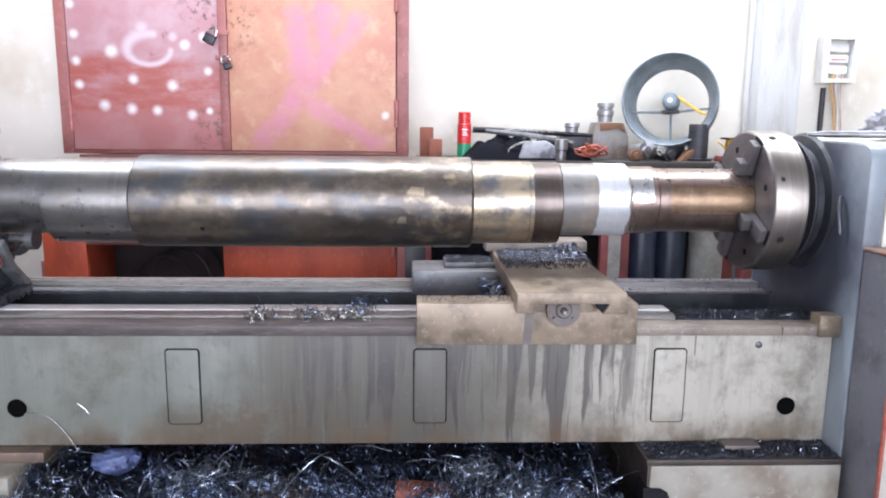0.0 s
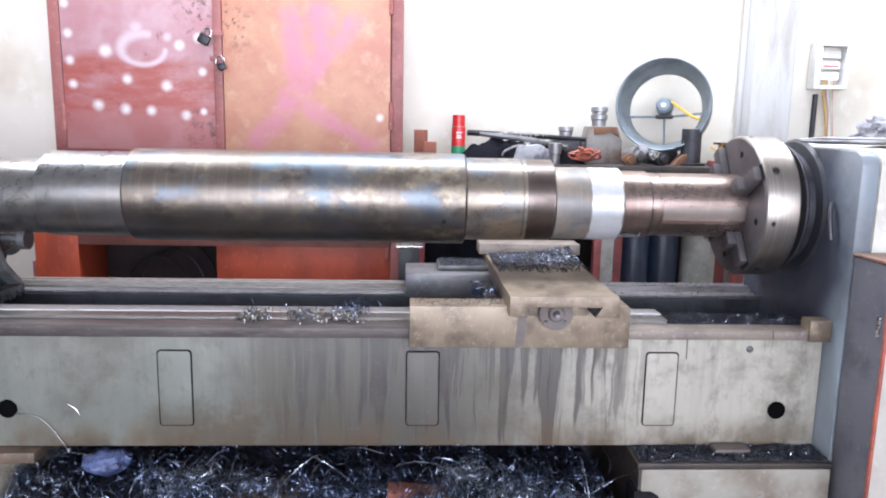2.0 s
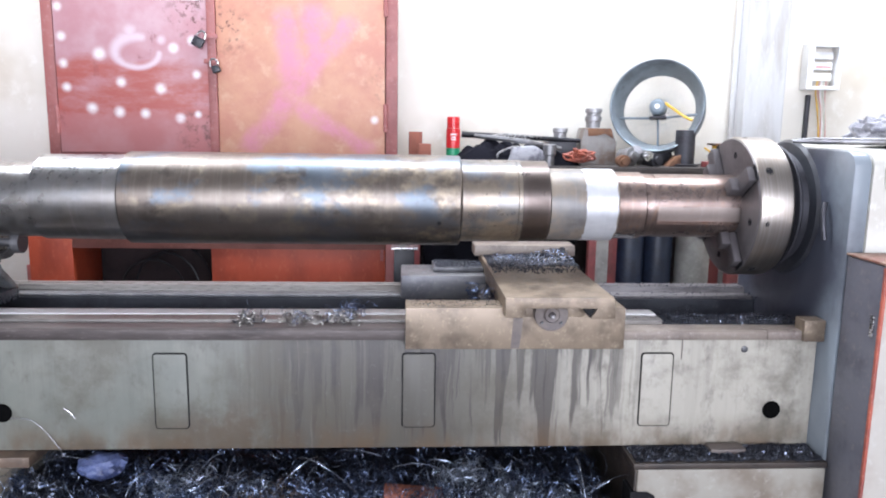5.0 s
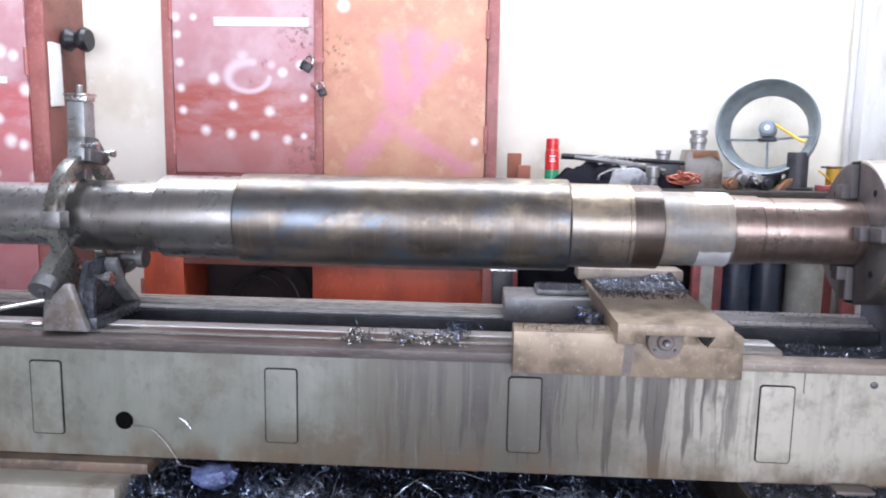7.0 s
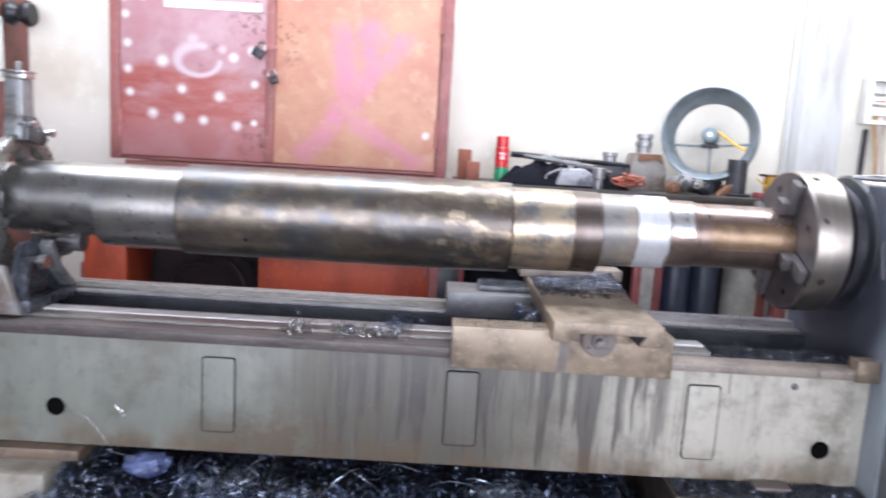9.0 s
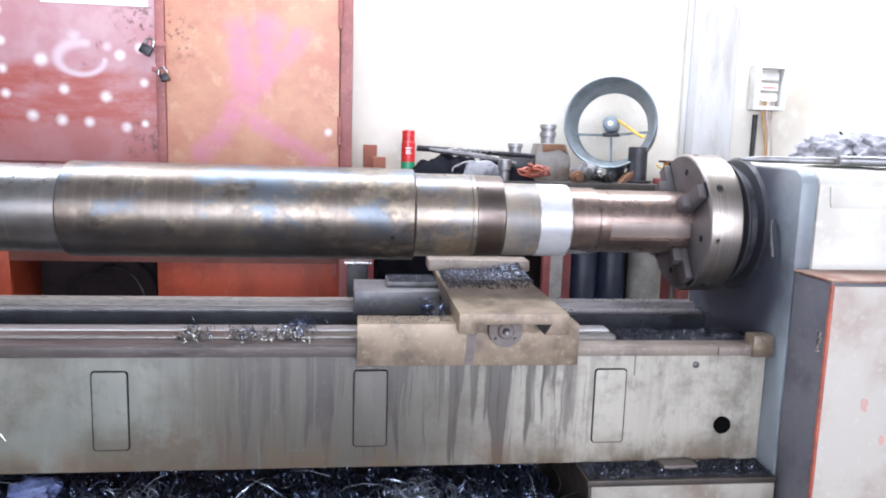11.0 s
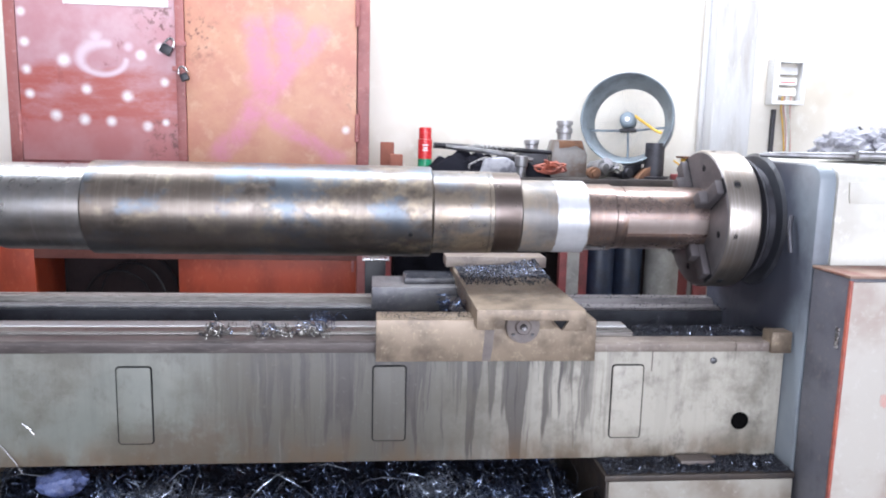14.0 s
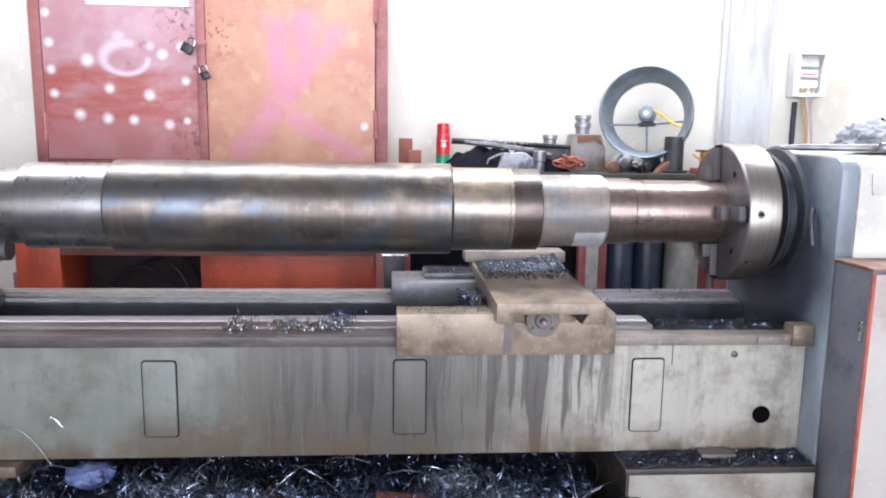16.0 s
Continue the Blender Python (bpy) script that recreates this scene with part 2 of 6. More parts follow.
def red_door(name, at, dabs, ring=False, lower=(0.38, 0.09, 0.07)):
    k = Mat(name, at)
    broad, fine = k.noise(4), k.noise(40, (1, 1, 1), 6, 0.7)
    c = k.mix(k.ramp(broad, 0.35, 0.7), (0.44, 0.22, 0.24), (0.52, 0.345, 0.375))
    z, rag = k.axis(2), k.math("MULTIPLY", k.math("SUBTRACT", k.noise(5, (1, 1, 2)), 0.5), 0.25)
    zz = k.math("ADD", z, rag)
    band = k.math("MULTIPLY", k.ramp(zz, 1.80, 1.70), k.ramp(zz, 1.44, 1.53))
    c = k.mix(k.math("MULTIPLY", band, k.ramp(k.noise(6, (0.7, 1, 2), 5, 0.7, (3, 1, 1)), 0.3, 0.6, 0.35, 0.95)), c, lower)
    c = k.mix(k.ramp(zz, 1.56, 1.46, 0, 0.55), c, lower)
    c = k.mix(k.ramp(k.noise(9, (1, 1, 0.6), 5, 0.7, (5, 0, 1)), 0.62, 0.76, 0, 0.6), c, (0.17, 0.045, 0.045))
    if ring:
        cx, cz = door_px(446, 136)
        arc = [(cx + 0.108 * math.cos(a), cz + 0.074 * math.sin(a), 0.015 + 0.014 * max(0, -math.cos(a + 0.6))) for a in np.linspace(1.35, 6.2, 50)]
        c = spots(k, c, arc + [(cx - 0.03, cz + 0.10, 0.03), (cx + 0.12, cz + 0.06, 0.022)], (0.62, 0.49, 0.54), 1.4)
    c = rust_specks(k, c, (-1.02, 1.42, 0.20))
    c = rust_specks(k, c, (-1.02, 2.0, 0.22))
    c = spots(k, c, dabs, (0.80, 0.76, 0.77), 0.9)
    c = k.mix(k.ramp(fine, 0.6, 0.8, 0, 0.25), c, (0.50, 0.22, 0.20))
    return k.done(c, k.ramp(fine, 0.3, 0.8, 0.42, 0.65), 0.0, fine, 0.0006)


def orange_door():
    k = Mat("orange_primer_door", CAB_AT)
    broad, fine = k.noise(3.5, (1, 1, 1), 6, 0.7), k.noise(38, (1, 1, 1), 6, 0.7)
    c = k.mix(k.ramp(broad, 0.35, 0.68), (0.59, 0.315, 0.205), (0.51, 0.225, 0.165))
    c = k.mix(k.ramp(k.noise(11, (1, 1, 1), 6, 0.7, (2, 2, 2)), 0.5, 0.70, 0, 0.6), c, (0.66, 0.42, 0.29))
    c = k.mix(k.ramp(k.noise(6, (1, 1, 1.4), 6, 0.72, (9, 2, 4)), 0.58, 0.74, 0, 0.5), c, (0.34, 0.14, 0.095))
    a = [door_px(*p) for p in ((620, 300), (800, 75), (700, 215), (690, 60), (830, 300), (745, 60), (720, 180), (760, 90), (710, 70))]
    c = strokes(k, c, [(*a[0], *a[1], 0.045), (*a[3], *a[2], 0.06), (*a[4], *a[2], 0.045), (*a[5], *a[6], 0.04), (*a[7], *a[8], 0.06)], (0.64, 0.25, 0.36), 0.85)
    c = rust_specks(k, c, (*door_px(592, 90), 0.17))
    c = rust_specks(k, c, (*door_px(870, 180), 0.16))
    c = spots(k, c, [(*door_px(834, 245), 0.032), (*door_px(610, 12), 0.05)], (0.82, 0.78, 0.78), 0.5)
    c = k.mix(k.ramp(fine, 0.6, 0.8, 0, 0.3), c, (0.66, 0.38, 0.25))
    return k.done(c, k.ramp(fine, 0.3, 0.8, 0.42, 0.66), 0.0, fine, 0.0006)


DABS = [(*door_px(*p), r) for p, r in (
    ((320, 33), 0.03), ((352, 33), 0.022), ((323, 63), 0.026), ((326, 112), 0.028), ((327, 157), 0.028), ((330, 197), 0.028),
    ((369, 232), 0.033), ((413, 238), 0.033), ((455, 240), 0.03), ((418, 187), 0.03), ((482, 197), 0.033), ((385, 140), 0.036),
    ((512, 247), 0.03), ((541, 172), 0.026), ((541, 240), 0.022), ((505, 128), 0.03), ((536, 115), 0.03))]
DABS_LEFT = [(-2.46 - 0.13 * i + 0.03 * ((i * 7 + j * 3) % 5), 0.95 + 0.155 * j + 0.02 * ((i + j) % 3), 0.028 + 0.008 * ((i + 2 * j) % 3))
             for i in range(1, 6) for j in range(9) if (i * 5 + j * 3) % 4 != 1]

M = {
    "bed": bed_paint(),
    "bed_back": worn("near_black_casting", (0.035, 0.038, 0.046), (0.018, 0.018, 0.024), (0.075, 0.075, 0.085), 0.45, 0.1, 6),
    "track": worn("rubbed_steel_glint", (0.78, 0.78, 0.79), (0.60, 0.59, 0.59), (0.84, 0.84, 0.84), 0.6, 0.0, 4, 0.0003, (0.5, 6, 6), 0.58, 0.82),
    "way_dull": worn("dull_ground_way", (0.22, 0.205, 0.19), (0.12, 0.105, 0.09), (0.38, 0.365, 0.345), 0.36, 0.5, 4, 0.0003, (0.5, 6, 6), 0.5, 0.78),
    "way_oily": worn("oily_way", (0.16, 0.148, 0.15), (0.09, 0.082, 0.085), (0.27, 0.255, 0.25), 0.38, 0.4, 5, 0.0003, (0.5, 4, 4)),
    "cap": worn("worn_bed_edge", (0.10, 0.084, 0.079), (0.055, 0.046, 0.044), (0.20, 0.17, 0.16), 0.42, 0.3, 5, 0.0006, (0.5, 3, 3)),
    "cast": worn("bare_cast_iron", (0.265, 0.207, 0.15), (0.125, 0.095, 0.07), (0.43, 0.355, 0.25), 0.42, 0.3, 7, 0.0008),
    "cast_dark": worn("dark_cast_iron", (0.11, 0.11, 0.115), (0.05, 0.05, 0.055), (0.22, 0.21, 0.20), 0.45, 0.45, 7),
    "groove": worn("dark_groove", (0.02, 0.02, 0.022), (0.01, 0.01, 0.011), (0.05, 0.05, 0.05), 0.8),
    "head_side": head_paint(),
    "head_front": worn("cream_machine_paint", (0.66, 0.66, 0.60), (0.52, 0.50, 0.44), (0.74, 0.74, 0.70), 0.42, 0.0, 3, 0.0005),
    "cab_front": worn("cream_cabinet_paint", (0.47, 0.44, 0.39), (0.36, 0.29, 0.245), (0.54, 0.52, 0.48), 0.5, 0.0, 3.4, 0.0006, (1, 1, 1), 0.5, 0.72),
    "cab_red": worn("red_primer_edge", (0.42, 0.10, 0.06), (0.22, 0.06, 0.05), (0.60, 0.30, 0.24), 0.55, 0.0, 9),
    "cab_side": worn("grey_cabinet_side", (0.13, 0.13, 0.15), (0.07, 0.07, 0.085), (0.22, 0.2, 0.2), 0.5, 0.1, 5),
    "cab_top": worn("rusty_cabinet_top", (0.30, 0.20, 0.15), (0.20, 0.085, 0.06), (0.42, 0.34, 0.28), 0.6, 0.0, 8),
    "pedestal": worn("beige_pedestal_paint", (0.31, 0.29, 0.245), (0.18, 0.145, 0.11), (0.40, 0.38, 0.34), 0.55, 0.0, 4),
    "ledge": worn("greasy_ledge", (0.055, 0.043, 0.036), (0.03, 0.026, 0.025), (0.12, 0.09, 0.07), 0.5, 0.1, 6),
    "wall": worn("whitewashed_plaster", (0.70, 0.665, 0.595), (0.54, 0.48, 0.385), (0.77, 0.745, 0.69), 0.9, 0.0, 1.3, 0.002, (1, 1, 1), 0.46, 0.74),
    "post": worn("white_column_paint", (0.50, 0.50, 0.50), (0.36, 0.335, 0.31), (0.6, 0.59, 0.58), 0.8, 0.0, 4, 0.001, (2, 2, 0.4)),
    "floor": worn("oily_concrete", (0.075, 0.07, 0.066), (0.035, 0.032, 0.03), (0.12, 0.115, 0.11), 0.7, 0.0, 2),
    "roof": worn("dull_roof_sheet", (0.35, 0.35, 0.35), (0.26, 0.25, 0.24), (0.42, 0.42, 0.42), 0.7, 0.0, 2),
    "door_red": red_door("red_painted_door", CAB_AT, DABS, True),
    "door_left": red_door("spotted_red_door", CAB2_AT, DABS_LEFT, False, (0.45, 0.11, 0.12)),
    "door_orange": orange_door(),
    "frame_red": worn("red_painted_frame", (0.34, 0.12, 0.11), (0.24, 0.075, 0.07), (0.46, 0.25, 0.235), 0.5, 0.0, 6),
    "side_brown": worn("brown_red_side", (0.20, 0.075, 0.06), (0.14, 0.05, 0.04), (0.27, 0.12, 0.10), 0.55, 0.0, 5),
    "low_orange": worn("orange_red_paint", (0.40, 0.065, 0.028), (0.27, 0.042, 0.02), (0.48, 0.12, 0.06), 0.45, 0.0, 5, 0.0005, (1, 1, 0.5)),
    "inside": worn("shade_black", (0.035, 0.022, 0.024), (0.018, 0.012, 0.014), (0.06, 0.04, 0.04), 0.8),
    "white_strip": worn("white_paint_strip", (0.80, 0.80, 0.78), (0.70, 0.70, 0.68), (0.84, 0.84, 0.83), 0.7),
    "black": worn("black_rubber", (0.012, 0.012, 0.018), (0.008, 0.008, 0.01), (0.03, 0.03, 0.036), 0.42),
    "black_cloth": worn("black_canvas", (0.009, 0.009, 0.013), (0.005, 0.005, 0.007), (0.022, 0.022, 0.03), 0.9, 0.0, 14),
    "steel": worn("bright_steel", (0.56, 0.56, 0.57), (0.36, 0.35, 0.34), (0.70, 0.70, 0.71), 0.26, 0.9, 12, 0.0004),
    "dull_steel": worn("dull_steel", (0.26, 0.26, 0.27), (0.14, 0.13, 0.13), (0.38, 0.37, 0.36), 0.42, 0.8, 12),
    "rust": worn("rusty_iron", (0.20, 0.10, 0.055), (0.09, 0.045, 0.03), (0.34, 0.18, 0.09), 0.75, 0.2, 16),
    "dark_iron": worn("dark_iron", (0.055, 0.055, 0.065), (0.03, 0.03, 0.035), (0.12, 0.11, 0.11), 0.5, 0.5, 14),
    "fan_grey": worn("blue_grey_fan_paint", (0.20, 0.245, 0.28), (0.12, 0.14, 0.16), (0.30, 0.34, 0.37), 0.45, 0.2, 9),
    "yellow": worn("yellow_plastic", (0.70, 0.42, 0.04), (0.5, 0.27, 0.03), (0.78, 0.55, 0.12), 0.45, 0.0, 12),
    "orange": worn("orange_wire", (0.30, 0.07, 0.04), (0.13, 0.035, 0.025), (0.46, 0.15, 0.09), 0.45, 0.0, 20),
    "can_red": worn("red_can_lacquer", (0.58, 0.025, 0.03), (0.45, 0.02, 0.02), (0.65, 0.08, 0.08), 0.28, 0.0, 12),
    "can_green": worn("green_can_lacquer", (0.02, 0.27, 0.13), (0.015, 0.18, 0.09), (0.05, 0.35, 0.2), 0.3, 0.0, 12),
    "pump": worn("grey_rusty_casting", (0.21, 0.20, 0.19), (0.15, 0.105, 0.08), (0.32, 0.30, 0.28), 0.55, 0.2, 9),
    "white": worn("white_lacquer", (0.80, 0.80, 0.79), (0.7, 0.7, 0.69), (0.84, 0.84, 0.83), 0.4, 0.0, 10),
    "brick": worn("fired_brick", (0.25, 0.085, 0.055), (0.17, 0.055, 0.04), (0.34, 0.15, 0.105), 0.85, 0.0, 18, 0.002),
    "blue_bag": worn("pale_blue_plastic", (0.10, 0.13, 0.27), (0.035, 0.045, 0.11), (0.26, 0.30, 0.46), 0.35, 0.0, 12, 0.006),
    "drum_blue": worn("dark_blue_drum", (0.03, 0.045, 0.085), (0.02, 0.025, 0.045), (0.06, 0.075, 0.12), 0.4, 0.0, 7),
    "grey_tube": worn("grey_green_tube", (0.36, 0.35, 0.33), (0.24, 0.235, 0.22), (0.44, 0.43, 0.41), 0.55, 0.0, 7),
    "bench": worn("dark_bench_plate", (0.07, 0.06, 0.055), (0.04, 0.035, 0.035), (0.14, 0.11, 0.09), 0.6, 0.3, 8),
    "leg_red": worn("maroon_bench_leg", (0.24, 0.055, 0.055), (0.15, 0.04, 0.04), (0.34, 0.11, 0.1), 0.55, 0.0, 9),
    "glove": worn("grey_knit", (0.40, 0.40, 0.43), (0.12, 0.12, 0.145), (0.58, 0.58, 0.60), 0.95, 0.0, 16, 0.006),
    "bottle": worn("milky_plastic", (0.58, 0.60, 0.52), (0.46, 0.46, 0.36), (0.66, 0.68, 0.62), 0.35, 0.0, 10),
    "green": worn("green_cap_plastic", (0.03, 0.36, 0.06), (0.02, 0.25, 0.04), (0.08, 0.45, 0.12), 0.4, 0.0, 12),
    "coil": worn("steel_turnings", (0.29, 0.32, 0.39), (0.08, 0.10, 0.16), (0.60, 0.63, 0.70), 0.26, 0.9, 22),
    "coil_blue": worn("blued_turnings", (0.12, 0.155, 0.245), (0.04, 0.05, 0.09), (0.30, 0.35, 0.46), 0.30, 0.85, 18),
    "coil_pale": worn("pale_dull_turnings", (0.36, 0.345, 0.325), (0.12, 0.11, 0.10), (0.58, 0.56, 0.53), 0.30, 0.75, 22),
    "swarf_base": worn("black_oily_swarf", (0.022, 0.024, 0.034), (0.010, 0.010, 0.014), (0.06, 0.065, 0.09), 0.42, 0.5, 26, 0.012),
    "chips": worn("blue_chips", (0.075, 0.082, 0.105), (0.025, 0.027, 0.036), (0.42, 0.45, 0.50), 0.3, 0.8, 60, 0.004, (1, 1, 1), 0.42, 0.60),
    "sh_end": turned("shaft_end_steel", (0.38, 0.37, 0.38), (0.24, 0.215, 0.20), (0.50, 0.49, 0.50), 0.32, 0.6),
    "sh_left": turned("shaft_journal_steel", (0.31, 0.305, 0.30), (0.18, 0.16, 0.145), (0.48, 0.475, 0.475), 0.32, 0.58, 3.0, 0.95, None, 0.0, 0.0, 0.15),
    "sh_main": turned("shaft_body_steel", (0.225, 0.198, 0.172), (0.125, 0.103, 0.086), (0.35, 0.31, 0.275), 0.34, 0.46, 3.2, 0.9, (0.10, 0.078, 0.062), 0.85, 1.0, 0.8),
    "sh_gold": turned("shaft_straw_steel", (0.225, 0.195, 0.172), (0.135, 0.108, 0.09), (0.38, 0.35, 0.32), 0.32, 0.50, 4, 0.8, (0.12, 0.088, 0.062), 0.9, 0.0, 0.5, 0.36),
    "sh_dark": turned("shaft_dark_steel", (0.145, 0.12, 0.108), (0.085, 0.066, 0.058), (0.25, 0.22, 0.20), 0.32, 0.5),
    "sh_grey": turned("shaft_ground_grey", (0.30, 0.255, 0.21), (0.19, 0.158, 0.13), (0.40, 0.365, 0.33), 0.42, 0.50, 7, 0.40, (0.15, 0.13, 0.11), 0.0, 0.0, 0.4),
    "sh_white": turned("shaft_fresh_metal", (0.70, 0.71, 0.73), (0.46, 0.47, 0.49), (0.82, 0.82, 0.83), 0.36, 0.50, 7, 0.5, (0.52, 0.52, 0.53)),
    "sh_brown": turned("shaft_brown_steel", (0.25, 0.195, 0.175), (0.155, 0.11, 0.092), (0.40, 0.335, 0.31), 0.31, 0.5, 6, 0.85, (0.36, 0.20, 0.10)),
    "coil_mist": worn("fine_blue_grey_turnings", (0.34, 0.39, 0.47), (0.13, 0.16, 0.23), (0.56, 0.60, 0.66), 0.34, 0.75, 20),
    "coil_brown": worn("rusted_turnings", (0.065, 0.048, 0.04), (0.03, 0.025, 0.022), (0.14, 0.11, 0.09), 0.5, 0.5, 20),
    "bed_plate": bed_paint("cover_plate_paint", 0.12),
    "blot": worn("faded_red_blot", (0.55, 0.30, 0.26), (0.5, 0.36, 0.31), (0.62, 0.45, 0.4), 0.6, 0.0, 20),
    "cap_steel": worn("satin_steel", (0.34, 0.34, 0.35), (0.22, 0.21, 0.2), (0.46, 0.46, 0.47), 0.45, 0.6, 14),
    "void": worn("deep_black", (0.003, 0.003, 0.003), (0.002, 0.002, 0.002), (0.005, 0.005, 0.005), 0.95),
    "brown_ledge": worn("greasy_brown_ledge", (0.15, 0.105, 0.075), (0.07, 0.055, 0.045), (0.24, 0.185, 0.14), 0.5, 0.1, 6),
    "sh_bright": turned("shaft_bright_flat", (0.62, 0.62, 0.63), (0.50, 0.49, 0.49), (0.72, 0.72, 0.73), 0.30, 0.6, 5, 1.0, (0.62, 0.62, 0.64)),
    "wing": worn("grey_oily_iron", (0.15, 0.15, 0.155), (0.085, 0.085, 0.095), (0.24, 0.23, 0.22), 0.42, 0.4, 7),
    "sh_key": turned("shaft_keyway", (0.36, 0.30, 0.27), (0.24, 0.19, 0.165), (0.44, 0.39, 0.36), 0.4, 0.55, 6, 0.5),
    "sh_rusty": turned("shaft_rust_gold", (0.27, 0.185, 0.115), (0.15, 0.10, 0.07), (0.46, 0.36, 0.25), 0.34, 0.5, 9, 0.75, (0.48, 0.30, 0.15)),
    "chuck": ground_rim(),
    "chuck_face": worn("chuck_face", (0.17, 0.155, 0.157), (0.11, 0.10, 0.103), (0.25, 0.235, 0.23), 0.45, 0.6, 8),
    "jaw": worn("chuck_jaw", (0.08, 0.071, 0.074), (0.065, 0.058, 0.06), (0.16, 0.148, 0.145), 0.6, 0.2, 12),
}


for deep in ("void", "groove", "black_cloth"):
    M[deep].node_tree.nodes["Principled BSDF"].inputs["Specular IOR Level"].default_value = 0.05


# ---- mesh tools ----
def grow(bm, verts, faces):
    vs = [bm.verts.new(v) for v in verts]
    for f in faces:
        bm.faces.new([vs[i] for i in f])
    return vs


def box(bm, lo, hi, bevel=0.0):
    (x0, y0, z0), (x1, y1, z1) = lo, hi
    own = bmesh.new()
    bmesh.ops.create_cube(own, size=1)
    for v in own.verts:
        v.co = ((x0 + x1) / 2 + v.co.x * (x1 - x0), (y0 + y1) / 2 + v.co.y * (y1 - y0), (z0 + z1) / 2 + v.co.z * (z1 - z0))
    if bevel:
        bmesh.ops.bevel(own, geom=own.edges, offset=bevel, segments=2, affect="EDGES", profile=0.6)
    me = bpy.data.meshes.new("tmp")
    own.to_mesh(me)
    bm.from_mesh(me)
    own.free()
    bpy.data.meshes.remove(me)
    return bm


def prism(bm, poly, axis, a, b, bevel=0.0):
    """A flat outline drawn out along an axis from a to b. The outline gives the other two axes in order."""
    own = bmesh.new()

    def put(u, v, w):
        return {"x": (w, u, v), "y": (u, w, v), "z": (u, v, w)}[axis]

    n = len(poly)
    lo = [own.verts.new(put(u, v, a)) for u, v in poly]
    hi = [own.verts.new(put(u, v, b)) for u, v in poly]
    own.faces.new(lo), own.faces.new(hi)
    for i in range(n):
        own.faces.new((lo[i], lo[(i + 1) % n], hi[(i + 1) % n], hi[i]))
    bmesh.ops.recalc_face_normals(own, faces=own.faces)
    if bevel:
        bmesh.ops.bevel(own, geom=own.edges, offset=bevel, segments=2, affect="EDGES", profile=0.6)
    me = bpy.data.meshes.new("tmp")
    own.to_mesh(me)
    bm.from_mesh(me)
    own.free()
    bpy.data.meshes.remove(me)
    return bm


def spun(bm, profile, center, axis="x", seg=48, closed=True):
    """A turned body: (along, radius) rows about an axis through center."""
    rings = []
    for a, r in profile:
        ring = []
        for i in range(seg):
            t = 2 * math.pi * i / seg
            p, q = r * math.cos(t), r * math.sin(t)
            off = {"x": (a, p, q), "y": (p, a, q), "z": (p, q, a)}[axis]
            ring.append(bm.verts.new(Vector(center) + Vector(off)))
        rings.append(ring)
    made = []
    for ra, rb in zip(rings, rings[1:]):
        for i in range(seg):
            made.append(bm.faces.new((ra[i], ra[(i + 1) % seg], rb[(i + 1) % seg], rb[i])))
    if closed:
        made += [bm.faces.new(rings[0]), bm.faces.new(rings[-1])]
    bmesh.ops.recalc_face_normals(bm, faces=made)
    return bm


def tube(bm, pts, r, seg=8):
    """A round rod through points."""
    pts = [Vector(p) for p in pts]
    rings = []
    for i, p in enumerate(pts):
        d = (pts[min(i + 1, len(pts) - 1)] - pts[max(i - 1, 0)]).normalized()
        u = d.orthogonal().normalized() if not rings else (side - d * side.dot(d)).normalized()
        side, w = u, d.cross(u)
        rr = r[i] if isinstance(r, (list, tuple)) else r
        rings.append([bm.verts.new(p + rr * (math.cos(2 * math.pi * k / seg) * u + math.sin(2 * math.pi * k / seg) * w)) for k in range(seg)])
    made = []
    for ra, rb in zip(rings, rings[1:]):
        for k in range(seg):
            made.append(bm.faces.new((ra[k], ra[(k + 1) % seg], rb[(k + 1) % seg], rb[k])))
    made += [bm.faces.new(rings[0]), bm.faces.new(rings[-1])]
    bmesh.ops.recalc_face_normals(bm, faces=made)
    return bm


def curve_pts(pts, n=10):
    """A smooth line through points."""
    pts = [Vector(p) for p in pts]
    out = []
    for i in range(len(pts) - 1):
        p0, p1, p2, p3 = pts[max(i - 1, 0)], pts[i], pts[i + 1], pts[min(i + 2, len(pts) - 1)]
        for j in range(n):
            t = j / n
            out.append(0.5 * (2 * p1 + (p2 - p0) * t + (2 * p0 - 5 * p1 + 4 * p2 - p3) * t * t + (3 * p1 - p0 - 3 * p2 + p3) * t ** 3))
    return out + [pts[-1]]


def origin_of(ob):
    v = Vector((0, 0, 0))
    while ob:
        v += ob.location
        ob = ob.parent
    return v


def finish(bm, name, material, smooth=35):
    me = bpy.data.meshes.new(name)
    bm.to_mesh(me)
    bm.free()
    me.materials.append(material)
    if smooth:
        me.polygons.foreach_set("use_smooth", [True] * len(me.polygons))
        me.set_sharp_from_angle(angle=radians(smooth))
    return me


def part(name, bm, material, parent, label="", smooth=35):
    """Links a bmesh, drawn in world places, as one mesh under a thing or a part."""
    o = origin_of(parent)
    bmesh.ops.translate(bm, verts=bm.verts, vec=-o)
    ob = new(name, finish(bm, name, material, smooth))
    ob.parent = parent
    return tagged(ob, label)


def thing(name, at, label, category, group="", kind=""):
    ob = new(name)
    ob.location = at
    ob.empty_display_size = 0.1
    return tagged(ob, label, category, group, kind)


